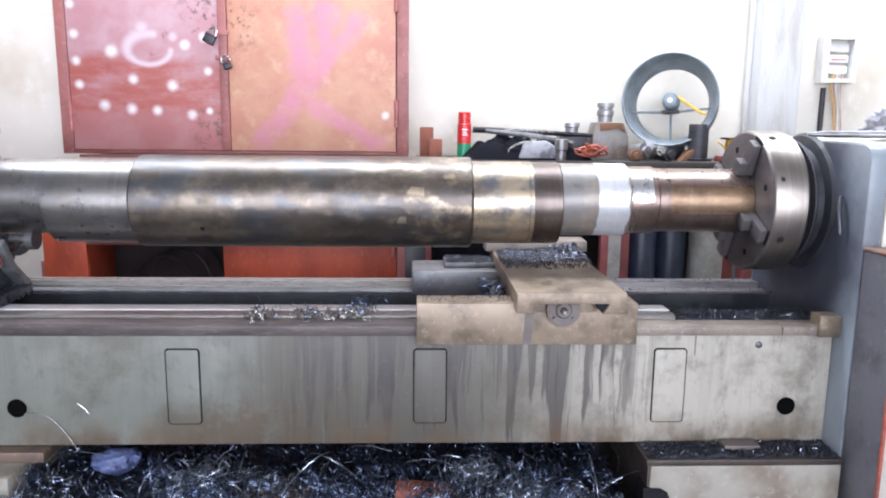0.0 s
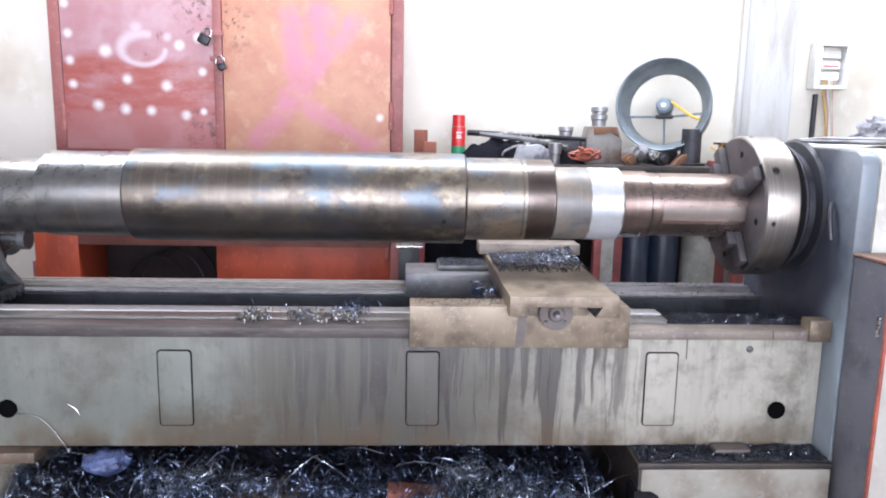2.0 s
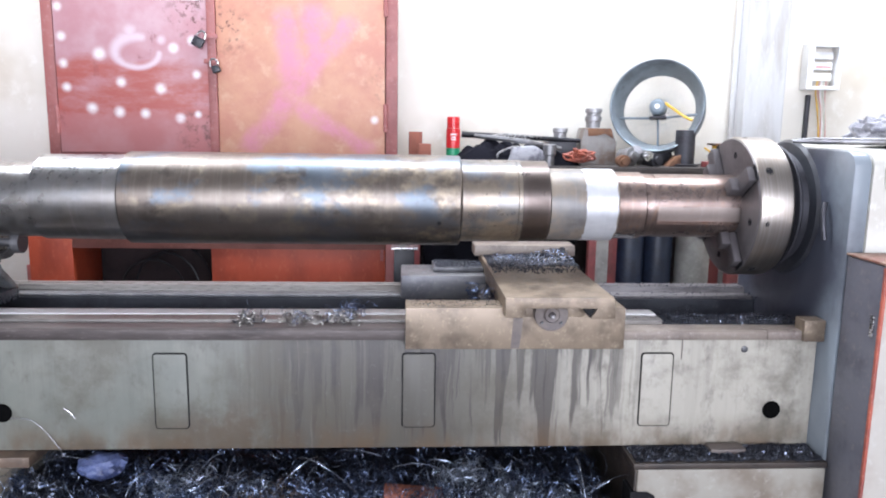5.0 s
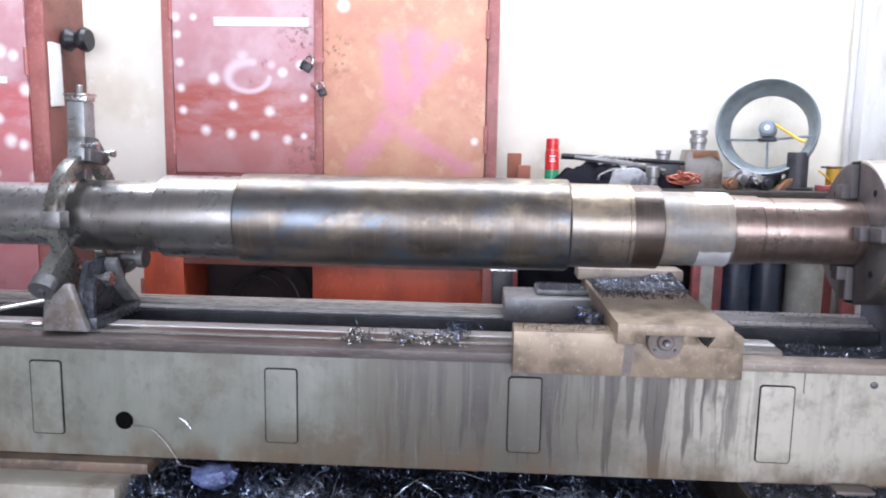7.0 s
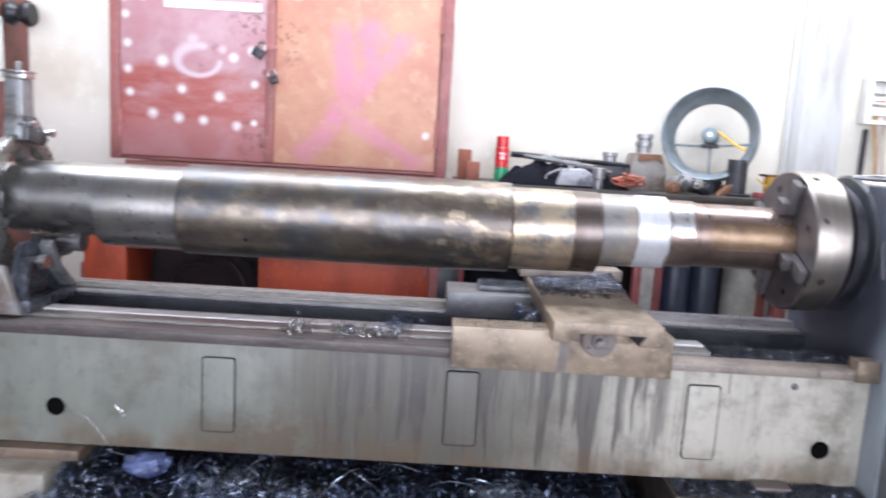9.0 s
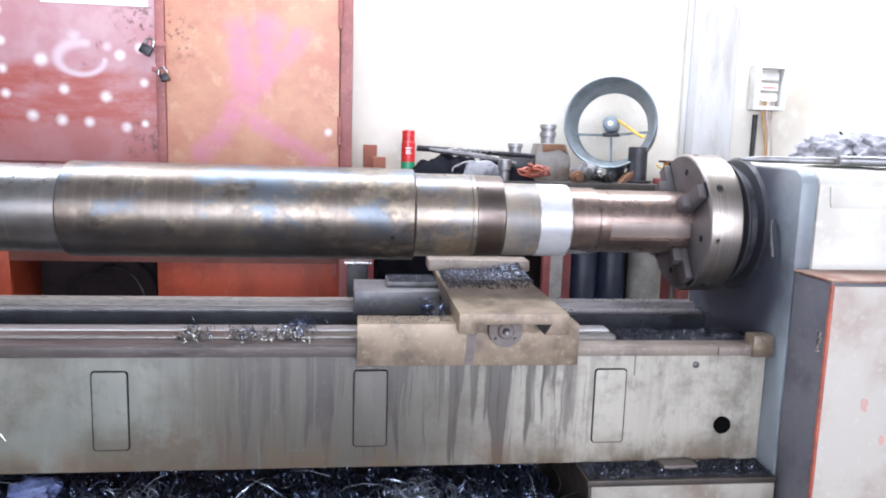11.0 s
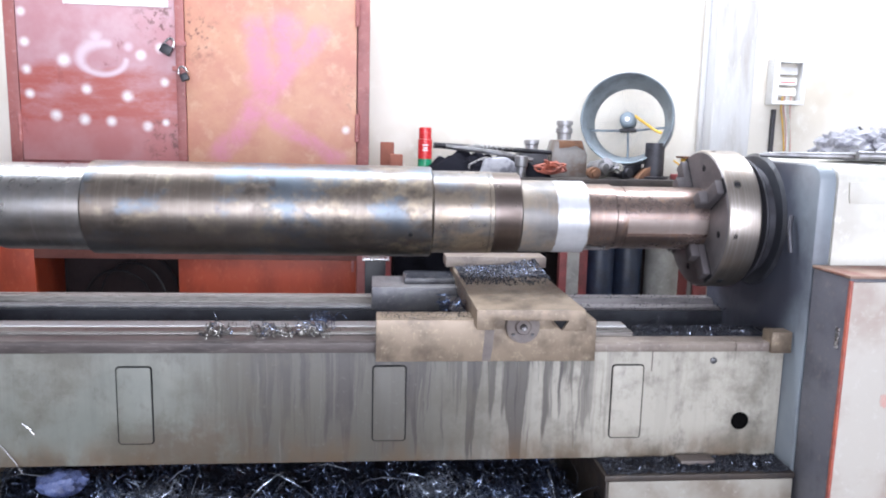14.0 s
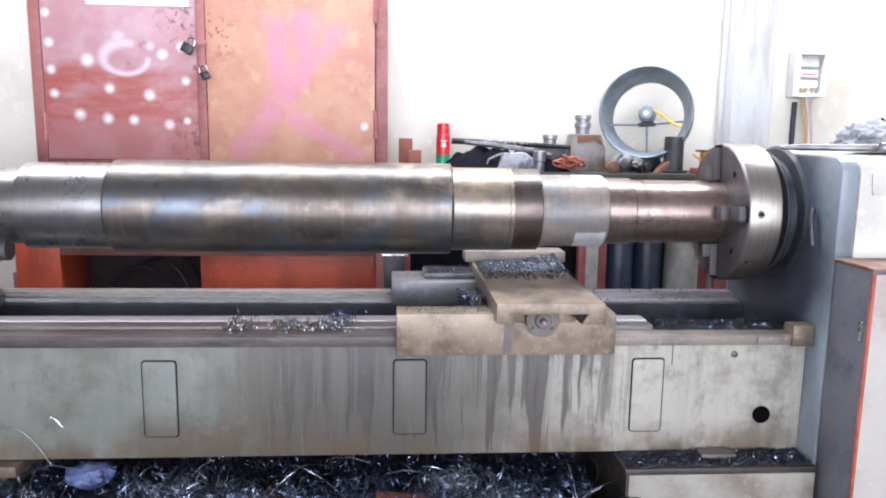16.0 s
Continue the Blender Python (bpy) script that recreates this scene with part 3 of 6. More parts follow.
def solid(name, bm, material, label, category, group="", kind="", smooth=35):
    """A thing of one mesh; its origin lies at the middle of its base."""
    co = [v.co for v in bm.verts]
    base = Vector(((min(c.x for c in co) + max(c.x for c in co)) / 2, (min(c.y for c in co) + max(c.y for c in co)) / 2, min(c.z for c in co)))
    bmesh.ops.translate(bm, verts=bm.verts, vec=-base)
    ob = new(name, finish(bm, name, material, smooth))
    ob.location = base
    return tagged(ob, label, category, group, kind)


def setting(name, bm, material, label, category="", smooth=0):
    ob = new(name, finish(bm, name, material, smooth))
    return tagged(ob, label, category, kind="structure")


def B():
    return bmesh.new()


# ---- structure ----
def room():
    b = B()
    box(b, (-9, -7.2, -0.1), (9, 2.1, 0.0))
    setting("floor", b, M["floor"], "dark oily concrete workshop floor")
    b = B()
    box(b, (-9, 1.9, 0.002), (9, 2.1, 4.2))
    setting("wall_north", b, M["wall"], "whitewashed plaster workshop wall")
    for nm, x in (("wall_east", 9.0), ("wall_west", -9.2)):
        b = B()
        box(b, (x, -7.2, 0.002), (x + 0.2, 2.1, 4.2))
        setting(nm, b, M["wall"], "whitewashed plaster workshop wall")
    # the gate wall behind the camera, with a wide open gate
    b = B()
    for lo, hi in (((-9, -7.2, 0.002), (-3.7, -7.0, 4.2)), ((4.3, -7.2, 0.002), (9, -7.0, 4.2)), ((-3.7, -7.2, 3.6), (4.3, -7.0, 4.2))):
        box(b, lo, hi)
    setting("wall_south", b, M["wall"], "plaster wall with a wide open gate")
    # the roof, with a long open roof light
    b = B()
    for lo, hi in (((-9.2, -7.2, 4.202), (9.2, 0.45, 4.3)), ((-9.2, 1.55, 4.202), (9.2, 2.1, 4.3)), ((-9.2, 0.45, 4.202), (-3.2, 1.55, 4.3)), ((4.0, 0.45, 4.202), (9.2, 1.55, 4.3))):
        box(b, lo, hi)
    setting("ceiling", b, M["roof"], "dull sheet roof with a long roof light")
    b = B()
    box(b, (1.895, 1.74, 0.002), (2.125, 1.898, 4.19), 0.012)
    setting("column", b, M["post"], "white painted wall column with scuffs")
    # added rod stands in for the grey shaded strip left of the column
    b = B()
    tube(b, [(1.885, 1.86, 0.1), (1.885, 1.86, 4.1)], 0.018, 10)
    setting("edge_rod", b, M["post"], "white painted rod added for the shaded column edge", smooth=40)
    b = B()
    box(b, (-60, -60, -0.32), (60, 60, -0.12))
    setting("ground", b, M["floor"], "bare ground outside the workshop")


room()


# ---- the lathe bed ----
M["run"] = worn("oil_run", (0.16, 0.135, 0.12), (0.12, 0.10, 0.095), (0.20, 0.17, 0.145), 0.6, 0.1, 18)
M["end_strip"] = worn("worn_end_strip", (0.25, 0.21, 0.175), (0.15, 0.12, 0.105), (0.38, 0.34, 0.31), 0.45, 0.2, 7)
def rounded(x0, z0, x1, z1, r):
    """The outline of an upright rectangle with round corners."""
    pts = []
    for cx, cz, a in ((x1 - r, z1 - r, 0), (x0 + r, z1 - r, 90), (x0 + r, z0 + r, 180), (x1 - r, z0 + r, 270)):
        pts += [(cx + r * math.cos(radians(a + 18 * i)), cz + r * math.sin(radians(a + 18 * i))) for i in range(6)]
    return pts


def lathe_bed():
    bed = thing("lathe_bed", BED_AT, "grey-green painted lathe bed with oily drip stains", "lathe bed")
    x0, x1 = -3.4, 1.398
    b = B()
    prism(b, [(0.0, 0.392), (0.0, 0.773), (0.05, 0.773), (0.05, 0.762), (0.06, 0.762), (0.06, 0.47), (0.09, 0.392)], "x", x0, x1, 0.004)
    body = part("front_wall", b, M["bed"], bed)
    # the faces between the ways are near-black throughout
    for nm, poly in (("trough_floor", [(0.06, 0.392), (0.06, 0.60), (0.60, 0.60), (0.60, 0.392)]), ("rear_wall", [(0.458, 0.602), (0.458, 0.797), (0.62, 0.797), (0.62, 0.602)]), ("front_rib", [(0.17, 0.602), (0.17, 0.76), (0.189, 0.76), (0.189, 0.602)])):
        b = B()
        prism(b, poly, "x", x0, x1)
        part(nm, b, M["bed_back"], bed, "near-black casting between the ways")
    b = B()
    prism(b, [(-0.032, 0.775), (-0.032, 0.806), (-0.026, 0.813), (0.028, 0.816), (0.036, 0.808), (0.05, 0.808), (0.05, 0.775)], "x", x0, 0.70, 0.0015)
    part("edge_strip", b, M["cap"], bed, "worn brown steel bed edge")
    for xa, xb in ((0.702, 1.208), (1.2105, x1 - 0.004)):
        b = B()
        prism(b, [(-0.030, 0.775), (-0.030, 0.800), (-0.024, 0.807), (0.05, 0.807), (0.05, 0.775)], "x", xa, xb, 0.002)
        part("edge_strip", b, M["end_strip"], bed, "short worn bed end strip")
    b = B()
    prism(b, [(0.052, 0.764), (0.052, 0.817), (0.056, 0.821), (0.186, 0.821), (0.19, 0.817), (0.19, 0.762)], "x", x0, 0.88, 0.002)
    way = part("front_way", b, M["way_dull"], bed, "dull ground steel way")
    # pale rubbed strip: the glint along the way is put into its colour
    b = B()
    box(b, (x0, 0.118, 0.8200), (0.88, 0.188, 0.8235), 0.001)
    part("worn_track", b, M["track"], way, "rubbed track coloured pale for its glint")
    b = B()
    prism(b, [(0.052, 0.764), (0.052, 0.800), (0.20, 0.800), (0.20, 0.762)], "x", 0.882, x1 - 0.002, 0.002)
    part("front_way", b, M["wing"], bed, "oily sunken end of the way")
    b = B()
    prism(b, [(0.535, 0.801), (0.535, 0.812), (0.548, 0.830), (0.61, 0.830), (0.64, 0.806), (0.64, 0.801)], "x", x0, 0.28, 0.002)
    way = part("rear_way", b, M["way_dull"], bed, "ground steel rear way")
    b = B()
    box(b, (x0, 0.574, 0.829), (0.28, 0.586, 0.8325), 0.001)
    part("worn_track", b, M["way_dull"], way, "bright rubbed track")
    b = B()
    prism(b, [(0.465, 0.798), (0.465, 0.806), (0.47, 0.811), (0.515, 0.811), (0.52, 0.806), (0.52, 0.798)], "x", x0, 0.28, 0.0015)
    part("rear_ledge", b, M["cast_dark"], bed, "dull steel ledge of the rear way")
    b = B()
    prism(b, [(0.465, 0.798), (0.465, 0.811), (0.52, 0.811), (0.53, 0.804), (0.548, 0.830), (0.61, 0.830), (0.64, 0.806), (0.64, 0.798)], "x", 0.281, x1 - 0.002, 0.0015)
    part("rear_way", b, M["way_oily"], bed, "oily dark end of the rear way")
    # cover plates in shallow frames, oil holes, a plug
    for x in (-1.612, -0.806, 0.0, 0.80):
        b = B()
        prism(b, rounded(x - 0.0045, 0.4640, x + 0.1075, 0.7240, 0.013), "y", -0.0030, 0.004)
        part("plate_gap", b, M["groove"], bed, "dark gap round the plate")
        b = B()
        prism(b, rounded(x - 0.0005, 0.4675, x + 0.1035, 0.7195, 0.010), "y", -0.0060, 0.003, 0.0015)
        part("cover_plate", b, M["bed_plate"], bed)
    # black discs, not bored: the shade inside the holes is their colour
    for x, z in ((-1.295, 0.522), (1.259, 0.520)):
        b = B()
        spun(b, [(-0.0035, 0.031), (0.004, 0.030)], (x, 0, z), "y", 32)
        part("hole", b, M["void"], bed, "round black hole")
    b = B()
    spun(b, [(-0.006, 0.007), (-0.004, 0.011), (0.002, 0.012)], (1.148, 0, 0.735), "y", 20)
    part("plug", b, M["cast_dark"], bed, "small round plug")
    # thin dark strip painted as the upright shadow line on the bed
    b = B()
    box(b, (0.932, -0.0022, 0.70), (0.935, 0.002, 0.772))
    part("shadow_line", b, M["run"], bed, "thin dark strip for a shadow line")
    b = B()
    box(b, (1.325, -0.042, 0.772), (1.397, 0.02, 0.845), 0.004)
    part("end_block", b, M["cast"], bed, "small bare iron end block")
    return bed


lathe_bed()


def pedestals():
    p = thing("pedestal", (1.08, 0.2, 0), "beige painted headstock pedestal with a chip-covered ledge", "pedestal", "lathe pedestals")
    b = B()
    box(b, (0.765, -0.125, 0.005), (1.398, 0.6, 0.366), 0.01)
    part("body", b, M["pedestal"], p)
    # thin near-black plate over the left end of the body
    b = B()
    box(b, (0.758, -0.12, 0.006), (0.764, 0.6, 0.364), 0.002)
    part("end_face", b, M["ledge"], p, "near-black end face")
    b = B()
    box(b, (0.75, -0.13, 0.368), (1.398, 0.6, 0.388), 0.004)
    part("ledge", b, M["ledge"], p, "greasy black ledge")
    # solid black plate, coloured for the shade of a cut-out
    b = B()
    prism(b, [(0.745, 0.02), (0.745, 0.29), (0.80, 0.29), (0.825, 0.275), (0.84, 0.235), (0.84, 0.02)], "y", -0.1265, -0.04)
    part("recess", b, M["groove"], p, "black plate drawn as a cut-out")
    q = thing("pedestal", (-2.3, 0.2, 0), "beige painted tailstock-end pedestal with a greasy ledge", "pedestal", "lathe pedestals")
    b = B()
    box(b, (-3.4, -0.15, 0.005), (-1.26, 0.6, 0.350), 0.012)
    part("body", b, M["pedestal"], q)
    b = B()
    box(b, (-3.4, -0.045, 0.351), (-1.20, 0.6, 0.388), 0.006)
    part("ledge", b, M["brown_ledge"], q, "greasy brown ledge")
    b = B()
    box(b, (1.03, -0.07, 0.389), (1.15, -0.015, 0.408), 0.004)
    solid("iron_bar", b, M["run"], "short dark iron bar lying on the chip ledge", "iron bar")


pedestals()


# ---- headstock and switch cabinet ----
def headstock():
    h = thing("headstock", (1.95, 0.25, 0), "grey and cream painted lathe headstock, darker at the chuck", "lathe headstock")
    r, top = 0.055, 1.402
    arc = [(-0.10 + r - r * math.cos(a), top - r + r * math.sin(a)) for a in np.linspace(0, math.pi / 2, 7)]
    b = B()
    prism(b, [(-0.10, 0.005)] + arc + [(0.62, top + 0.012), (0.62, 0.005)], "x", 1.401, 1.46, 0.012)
    part("side_plate", b, M["head_side"], h, "blue-grey side plate, near-black round the spindle")
    b = B()
    prism(b, [(-0.103, 0.005)] + [(y - 0.003, z + 0.002) for y, z in arc] + [(0.62, top + 0.014), (0.62, 0.005)], "x", 1.4605, 2.75, 0.01)
    part("housing", b, M["head_front"], h, "cream painted housing")
    b = B()
    prism(b, [(1.50, 1.300), (1.505, 1.285), (2.6, 1.285), (2.6, 1.352), (1.496, 1.352)], "y", -0.108, -0.10, 0.002)
    part("cover_lid", b, M["head_front"], h, "flat cream cover")
    b = B()
    spun(b, [(1.315, 0.15), (1.316, 0.188), (1.338, 0.188), (1.340, 0.224), (1.345, 0.228), (1.351, 0.224), (1.355, 0.200), (1.402, 0.205)], (0, AX_Y, AX_Z), "x", 56)
    part("spindle_flange", b, M["dark_iron"], h, "dark spindle flange")
    b = B()
    spun(b, [(1.384, 0.206), (1.390, 0.236), (1.402, 0.246)], (0, AX_Y, AX_Z), "x", 56, False)
    spun(b, [(1.384, 0.206), (1.384, 0.195)], (0, AX_Y, AX_Z), "x", 56, False)
    part("bearing_cover", b, M["bed_back"], h, "near-black round bearing cover")
    # added curved rod stands in for a thin highlight beside the chuck
    b = B()
    tube(b, curve_pts([(1.39, 0.02, 1.23), (1.375, 0.0, 1.18), (1.38, -0.01, 1.11)]), 0.008, 8)
    part("highlight_rod", b, M["dark_iron"], h, "curved rod added where a highlight runs")

    c = thing("switch_cabinet", (1.9, -0.2, 0), "cream cabinet with worn red edges and a rusty top", "switch cabinet")
    b = B()
    box(b, (1.404, -0.288, 0.01), (2.6, -0.108, 1.075), 0.004)
    part("body", b, M["cab_side"], c, "dark grey cabinet side")
    b = B()
    box(b, (1.412, -0.296, 0.02), (2.6, -0.289, 1.066), 0.003)
    part("front_panel", b, M["cab_front"], c)
    b = B()
    box(b, (1.402, -0.2985, 0.01), (1.411, -0.287, 1.07), 0.002)
    part("edge_strip", b, M["cab_red"], c, "chipped red edge")
    b = B()
    box(b, (1.400, -0.298, 1.0765), (2.6, -0.105, 1.085), 0.003)
    part("top_plate", b, M["cab_top"], c, "rusty red-brown top")
    b = B()
    box(b, (1.399, -0.27, 0.855), (1.4035, -0.255, 0.92), 0.001)
    part("hinge", b, M["steel"], c)
    for x, z, s in ((1.55, 0.70, 0.016), (1.62, 0.585, 0.012)):
        b = B()
        ring = [(s * (1 + 0.5 * noise.noise((math.cos(a) * 1.7 + x * 9, math.sin(a) * 1.7, 2.0))), a) for a in np.linspace(0, 2 * math.pi, 28)[:-1]]
        prism(b, [(x + 0.8 * q * math.cos(a), z + 1.3 * q * math.sin(a)) for q, a in ring], "y", -0.2967, -0.2955)
        part("paint_blot", b, M["blot"], c, "red paint blot")


headstock()


# ---- carriage and cross-slide ----
def carriage():
    c = thing("carriage", (0.36, 0.2, 0.82), "bare cast iron lathe carriage with a cross-slide, littered with chips", "lathe carriage")
    b = B()
    box(b, (0.006, -0.062, 0.754), (0.716, -0.034, 0.890), 0.004)
    box(b, (0.006, -0.034, 0.840), (0.716, 0.055, 0.890), 0.004)
    part("front_wing", b, M["cast"], c, "worn tan iron front wing")
    b = B()
    prism(b, [(0.27, 0.836), (0.27, 0.858), (0.32, 0.861), (0.66, 0.861), (0.70, 0.858), (0.70, 0.836)], "y", 0.056, 0.70, 0.003)
    part("bridge", b, M["cast_dark"], c, "oily dark saddle bridge")
    b = B()
    box(b, (-0.012, 0.44, 0.800), (0.318, 0.67, 0.893), 0.006)
    part("rear_wing", b, M["wing"], c, "grey oily rear wing")
    b = B()
    box(b, (0.115, 0.50, 0.894), (0.315, 0.65, 0.914), 0.005)
    part("clamp", b, M["cast_dark"], c, "chip-covered clamp")
    # cross-slide with dovetail
    b = B()
    prism(b, [(0.316, 0.874), (0.316, 0.938), (0.660, 0.938), (0.664, 0.872), (0.585, 0.872), (0.606, 0.904), (0.376, 0.904), (0.376, 0.874)], "y", -0.125, 0.72, 0.003)
    part("cross_slide", b, M["cast"], c, "tan iron cross-slide")
    b = B()
    prism(b, [(0.379, 0.862), (0.379, 0.902), (0.552, 0.902), (0.580, 0.873), (0.580, 0.862)], "y", -0.064, 0.5, 0.001)
    part("dovetail", b, M["cast"], c)
    # black wedge carries the shade of the open dovetail gap
    b = B()
    prism(b, [(0.560, 0.9035), (0.604, 0.9035), (0.584, 0.8745)], "y", -0.118, 0.4)
    part("dovetail_gap", b, M["groove"], c, "black wedge filling the dovetail gap")
    b = B()
    box(b, (0.288, 0.62, 0.939), (0.705, 0.74, 0.984), 0.005)
    part("back_plate", b, M["end_strip"], c, "bare iron plate across the slide")
    # oil runs down the front wing
    b = B()
    prism(b, [(0.345, 0.757), (0.352, 0.862), (0.383, 0.862), (0.378, 0.80), (0.372, 0.757)], "y", -0.0628, -0.061)
    part("oil_run", b, M["run"], c, "dark oil run")
    # screw boss
    x, z = 0.468, 0.877
    b = B()
    spun(b, [(-0.092, 0.050), (-0.094, 0.053), (-0.0625, 0.054)], (x, 0, z), "y", 40)
    boss = part("screw_boss", b, M["run"], c, "oil-browned round boss")
    b = B()
    spun(b, [(-0.100, 0.010), (-0.103, 0.022), (-0.100, 0.025), (-0.095, 0.026)], (x, 0, z), "y", 28)
    part("nut", b, M["run"], boss, "brown iron nut")
    b = B()
    spun(b, [(-0.112, 0.006), (-0.114, 0.009), (-0.102, 0.011)], (x, 0, z), "y", 20)
    part("screw_end", b, M["dull_steel"], boss)
    for a in (40, 140, 220, 320):
        b = B()
        spun(b, [(-0.096, 0.003), (-0.097, 0.005), (-0.093, 0.005)], (x + 0.04 * math.cos(radians(a)), 0, z + 0.04 * math.sin(radians(a))), "y", 10)
        part("screw", b, M["cast_dark"], boss)




carriage()


# ---- the turned shaft and the chuck: both turn about the axis ----
SHAFT_AT = (0.0, AX_Y, AX_Z)


def patch_on(radius, x0, x1, a0, a1, rough_edge=0.012, lift=0.0008, rows=60, cols=10, far_edge=0.0):
    """A skin on the shaft from angle a0 to a1 (degrees, up from the front), with an uneven edge."""
    b = B()
    grid = []
    for i in range(rows + 1):
        a = a0 + (a1 - a0) * i / rows
        wob = 0 if rough_edge == 0 else rough_edge * noise.noise((a * 0.09, x0 * 9, 0.3))
        xs = x0 + wob + (0.6 * rough_edge * noise.noise((a * 0.14, 3.1, x0)))
        fade = min(1.0, 6.0 * i / rows + 0.25, 6.0 * (rows - i) / rows + 0.25)
        line = []
        for j in range(cols + 1):
            xe = x1 - far_edge * abs(noise.noise((a * 0.035, 5.0, 1.7))) - 0.3 * far_edge * abs(noise.noise((a * 0.11, 2.0, 6.0)))
            x = xs + (xe - xs) * j / cols
            da = 7 * noise.noise((x * 22, i * 0.0, a0)) * (1 if i in (0, rows) else 0)
            t = radians(a + da)
            r = radius + lift
            line.append(b.verts.new((x, AX_Y - r * math.cos(t), AX_Z + r * math.sin(t))))
        grid.append(line)
    for i in range(rows):
        for j in range(cols):
            b.faces.new((grid[i][j], grid[i + 1][j], grid[i + 1][j + 1], grid[i][j + 1]))
    bmesh.ops.recalc_face_normals(b, faces=b.faces)
    return b


def slotted(x0, x1, radius, slots, seg=144):
    """A round bar with slots (angle, half width, depth) milled along it."""
    edges = sorted([(c - h, "in", d) for c, h, d in slots] + [(c + h, "out", d) for c, h, d in slots])
    rows = [(360.0 * i / seg, radius - next((d for c, h, d in slots if abs((360.0 * i / seg - c + 180) % 360 - 180) < h), 0.0)) for i in range(seg)]
    for a, way, d in edges:
        rows += [(a % 360 + (-0.01 if way == "in" else 0.01), radius), (a % 360 + (0.01 if way == "in" else -0.01), radius - d)]
    rows.sort()
    return prism(B(), [(AX_Y - r * math.cos(radians(a)), AX_Z + r * math.sin(radians(a))) for a, r in rows], "x", x0, x1)


def shaft():
    s = thing("steel_shaft", SHAFT_AT, "long stepped steel shaft mottled with scale and rust, turning", "steel shaft")
    c = (0, AX_Y, AX_Z)

    bow = Vector((0, 0.003, -0.0135))    # the middle of the bar runs out of true

    def section(name, rows, mat, label="", off=Vector((0, 0, 0))):
        b = B()
        spun(b, rows, Vector(c) + off, "x", 96)
        return part(name, b, M[mat], s, label, 30)

    e = 0.004
    section("end_journal", [(-3.3, 0.114), (-1.60, 0.1155), (-1.578, 0.1155)], "sh_end", "plain dark steel journal")
    section("rest_journal", [(-1.579, 0.1155), (-1.575, 0.1295), (-1.252, 0.1305)], "sh_left", "bright worn journal in the rest")
    section("left_collar", [(-1.251, 0.128), (-1.248, 0.1485), (-0.965, 0.1495)], "sh_left", "mottled steel collar", bow)
    section("body", [(-0.964, 0.146), (-0.962, 0.156), (-0.956, 0.1615), (-0.30, 0.1625), (0.192, 0.1615), (0.197, 0.157), (0.1975, 0.146)], "sh_main", "brown mottled steel body", bow)
    section("straw_band", [(0.1978, 0.1455), (0.201, 0.1475), (0.394, 0.1475), (0.3945, 0.143)], "sh_gold", "straw-coloured turned band", bow)
    section("pale_ring", [(0.3948, 0.144), (0.396, 0.1478), (0.410, 0.1478), (0.4105, 0.144)], "sh_gold", "pale narrow ring", bow)
    section("dark_band", [(0.4108, 0.144), (0.412, 0.1462), (0.506, 0.1462), (0.509, 0.143), (0.5092, 0.120)], "sh_dark", "dark turned band", bow)
    section("grey_band", [(0.5094, 0.120), (0.511, 0.1295), (0.748, 0.1295), (0.751, 0.125), (0.7512, 0.112)], "sh_grey", "rough tan-grey ground band")
    section("neck", [(0.7514, 0.112), (0.753, 0.1205), (0.848, 0.1205), (0.85, 0.116), (0.8502, 0.108)], "sh_brown", "brown steel neck")
    section("end_shoulder", [(0.8504, 0.109), (0.853, 0.1145), (0.884, 0.1145), (0.886, 0.1125), (0.893, 0.1125)], "sh_brown", "grooved shoulder of the chucked end")
    part("chucked_end", slotted(0.8935, 1.21, 0.1145, ((107, 17, 0.016), (7, 26, 0.005))), M["sh_brown"], s, "rust-tinted end with milled keyways", 30)
    part("fresh_patch", patch_on(0.1295, 0.634, 0.7475, -72, 210, 0.004, 0.0008, 120, 10, 0.013), M["sh_white"], s, "white fresh metal patch")
    part("fresh_patch", patch_on(0.1205, 0.754, 0.83, 2, 66, 0.0), M["sh_bright"], s, "small bright fresh metal patch")
    part("keyway", patch_on(0.0985, 0.895, 1.20, 91, 123, 0.0, 0.0008), M["sh_key"], s, "pale brown keyway floor")
    part("keyway", patch_on(0.1095, 0.895, 1.20, -18, 32, 0.0, 0.0006), M["sh_rusty"], s, "shallow keyway floor with gold rust")
    # weld dabs and a drilled hole on the body
    rnd = random.Random(4)
    for x, a, w, h in ((-0.02, 15, 0.05, 9), (0.10, 35, 0.035, 7), (-0.10, 140, 0.05, 5), (0.02, 200, 0.06, 6), (-0.55, 250, 0.045, 5), (-0.06, -20, 0.03, 8)):
        b = patch_on(0.1622, x, x + w, a, a + h, 0.012, 0.0012, 14, 6)
        bmesh.ops.translate(b, verts=b.verts, vec=bow)
        part("scale_patch", b, M["sh_gold"], s, "straw-coloured scale patch")
    for x, a in ((-0.72, 330), (0.12, 96)):
        b = B()
        p = Vector((x, AX_Y - 0.161 * math.cos(radians(a)), AX_Z + 0.161 * math.sin(radians(a))))
        d = Vector((0, -math.cos(radians(a)), math.sin(radians(a))))
        tube(b, [p + bow - d * 0.004, p + bow + d * 0.0022], 0.008, 14)
        part("drilled_hole", b, M["groove"], s, "small dark hole")
    return s


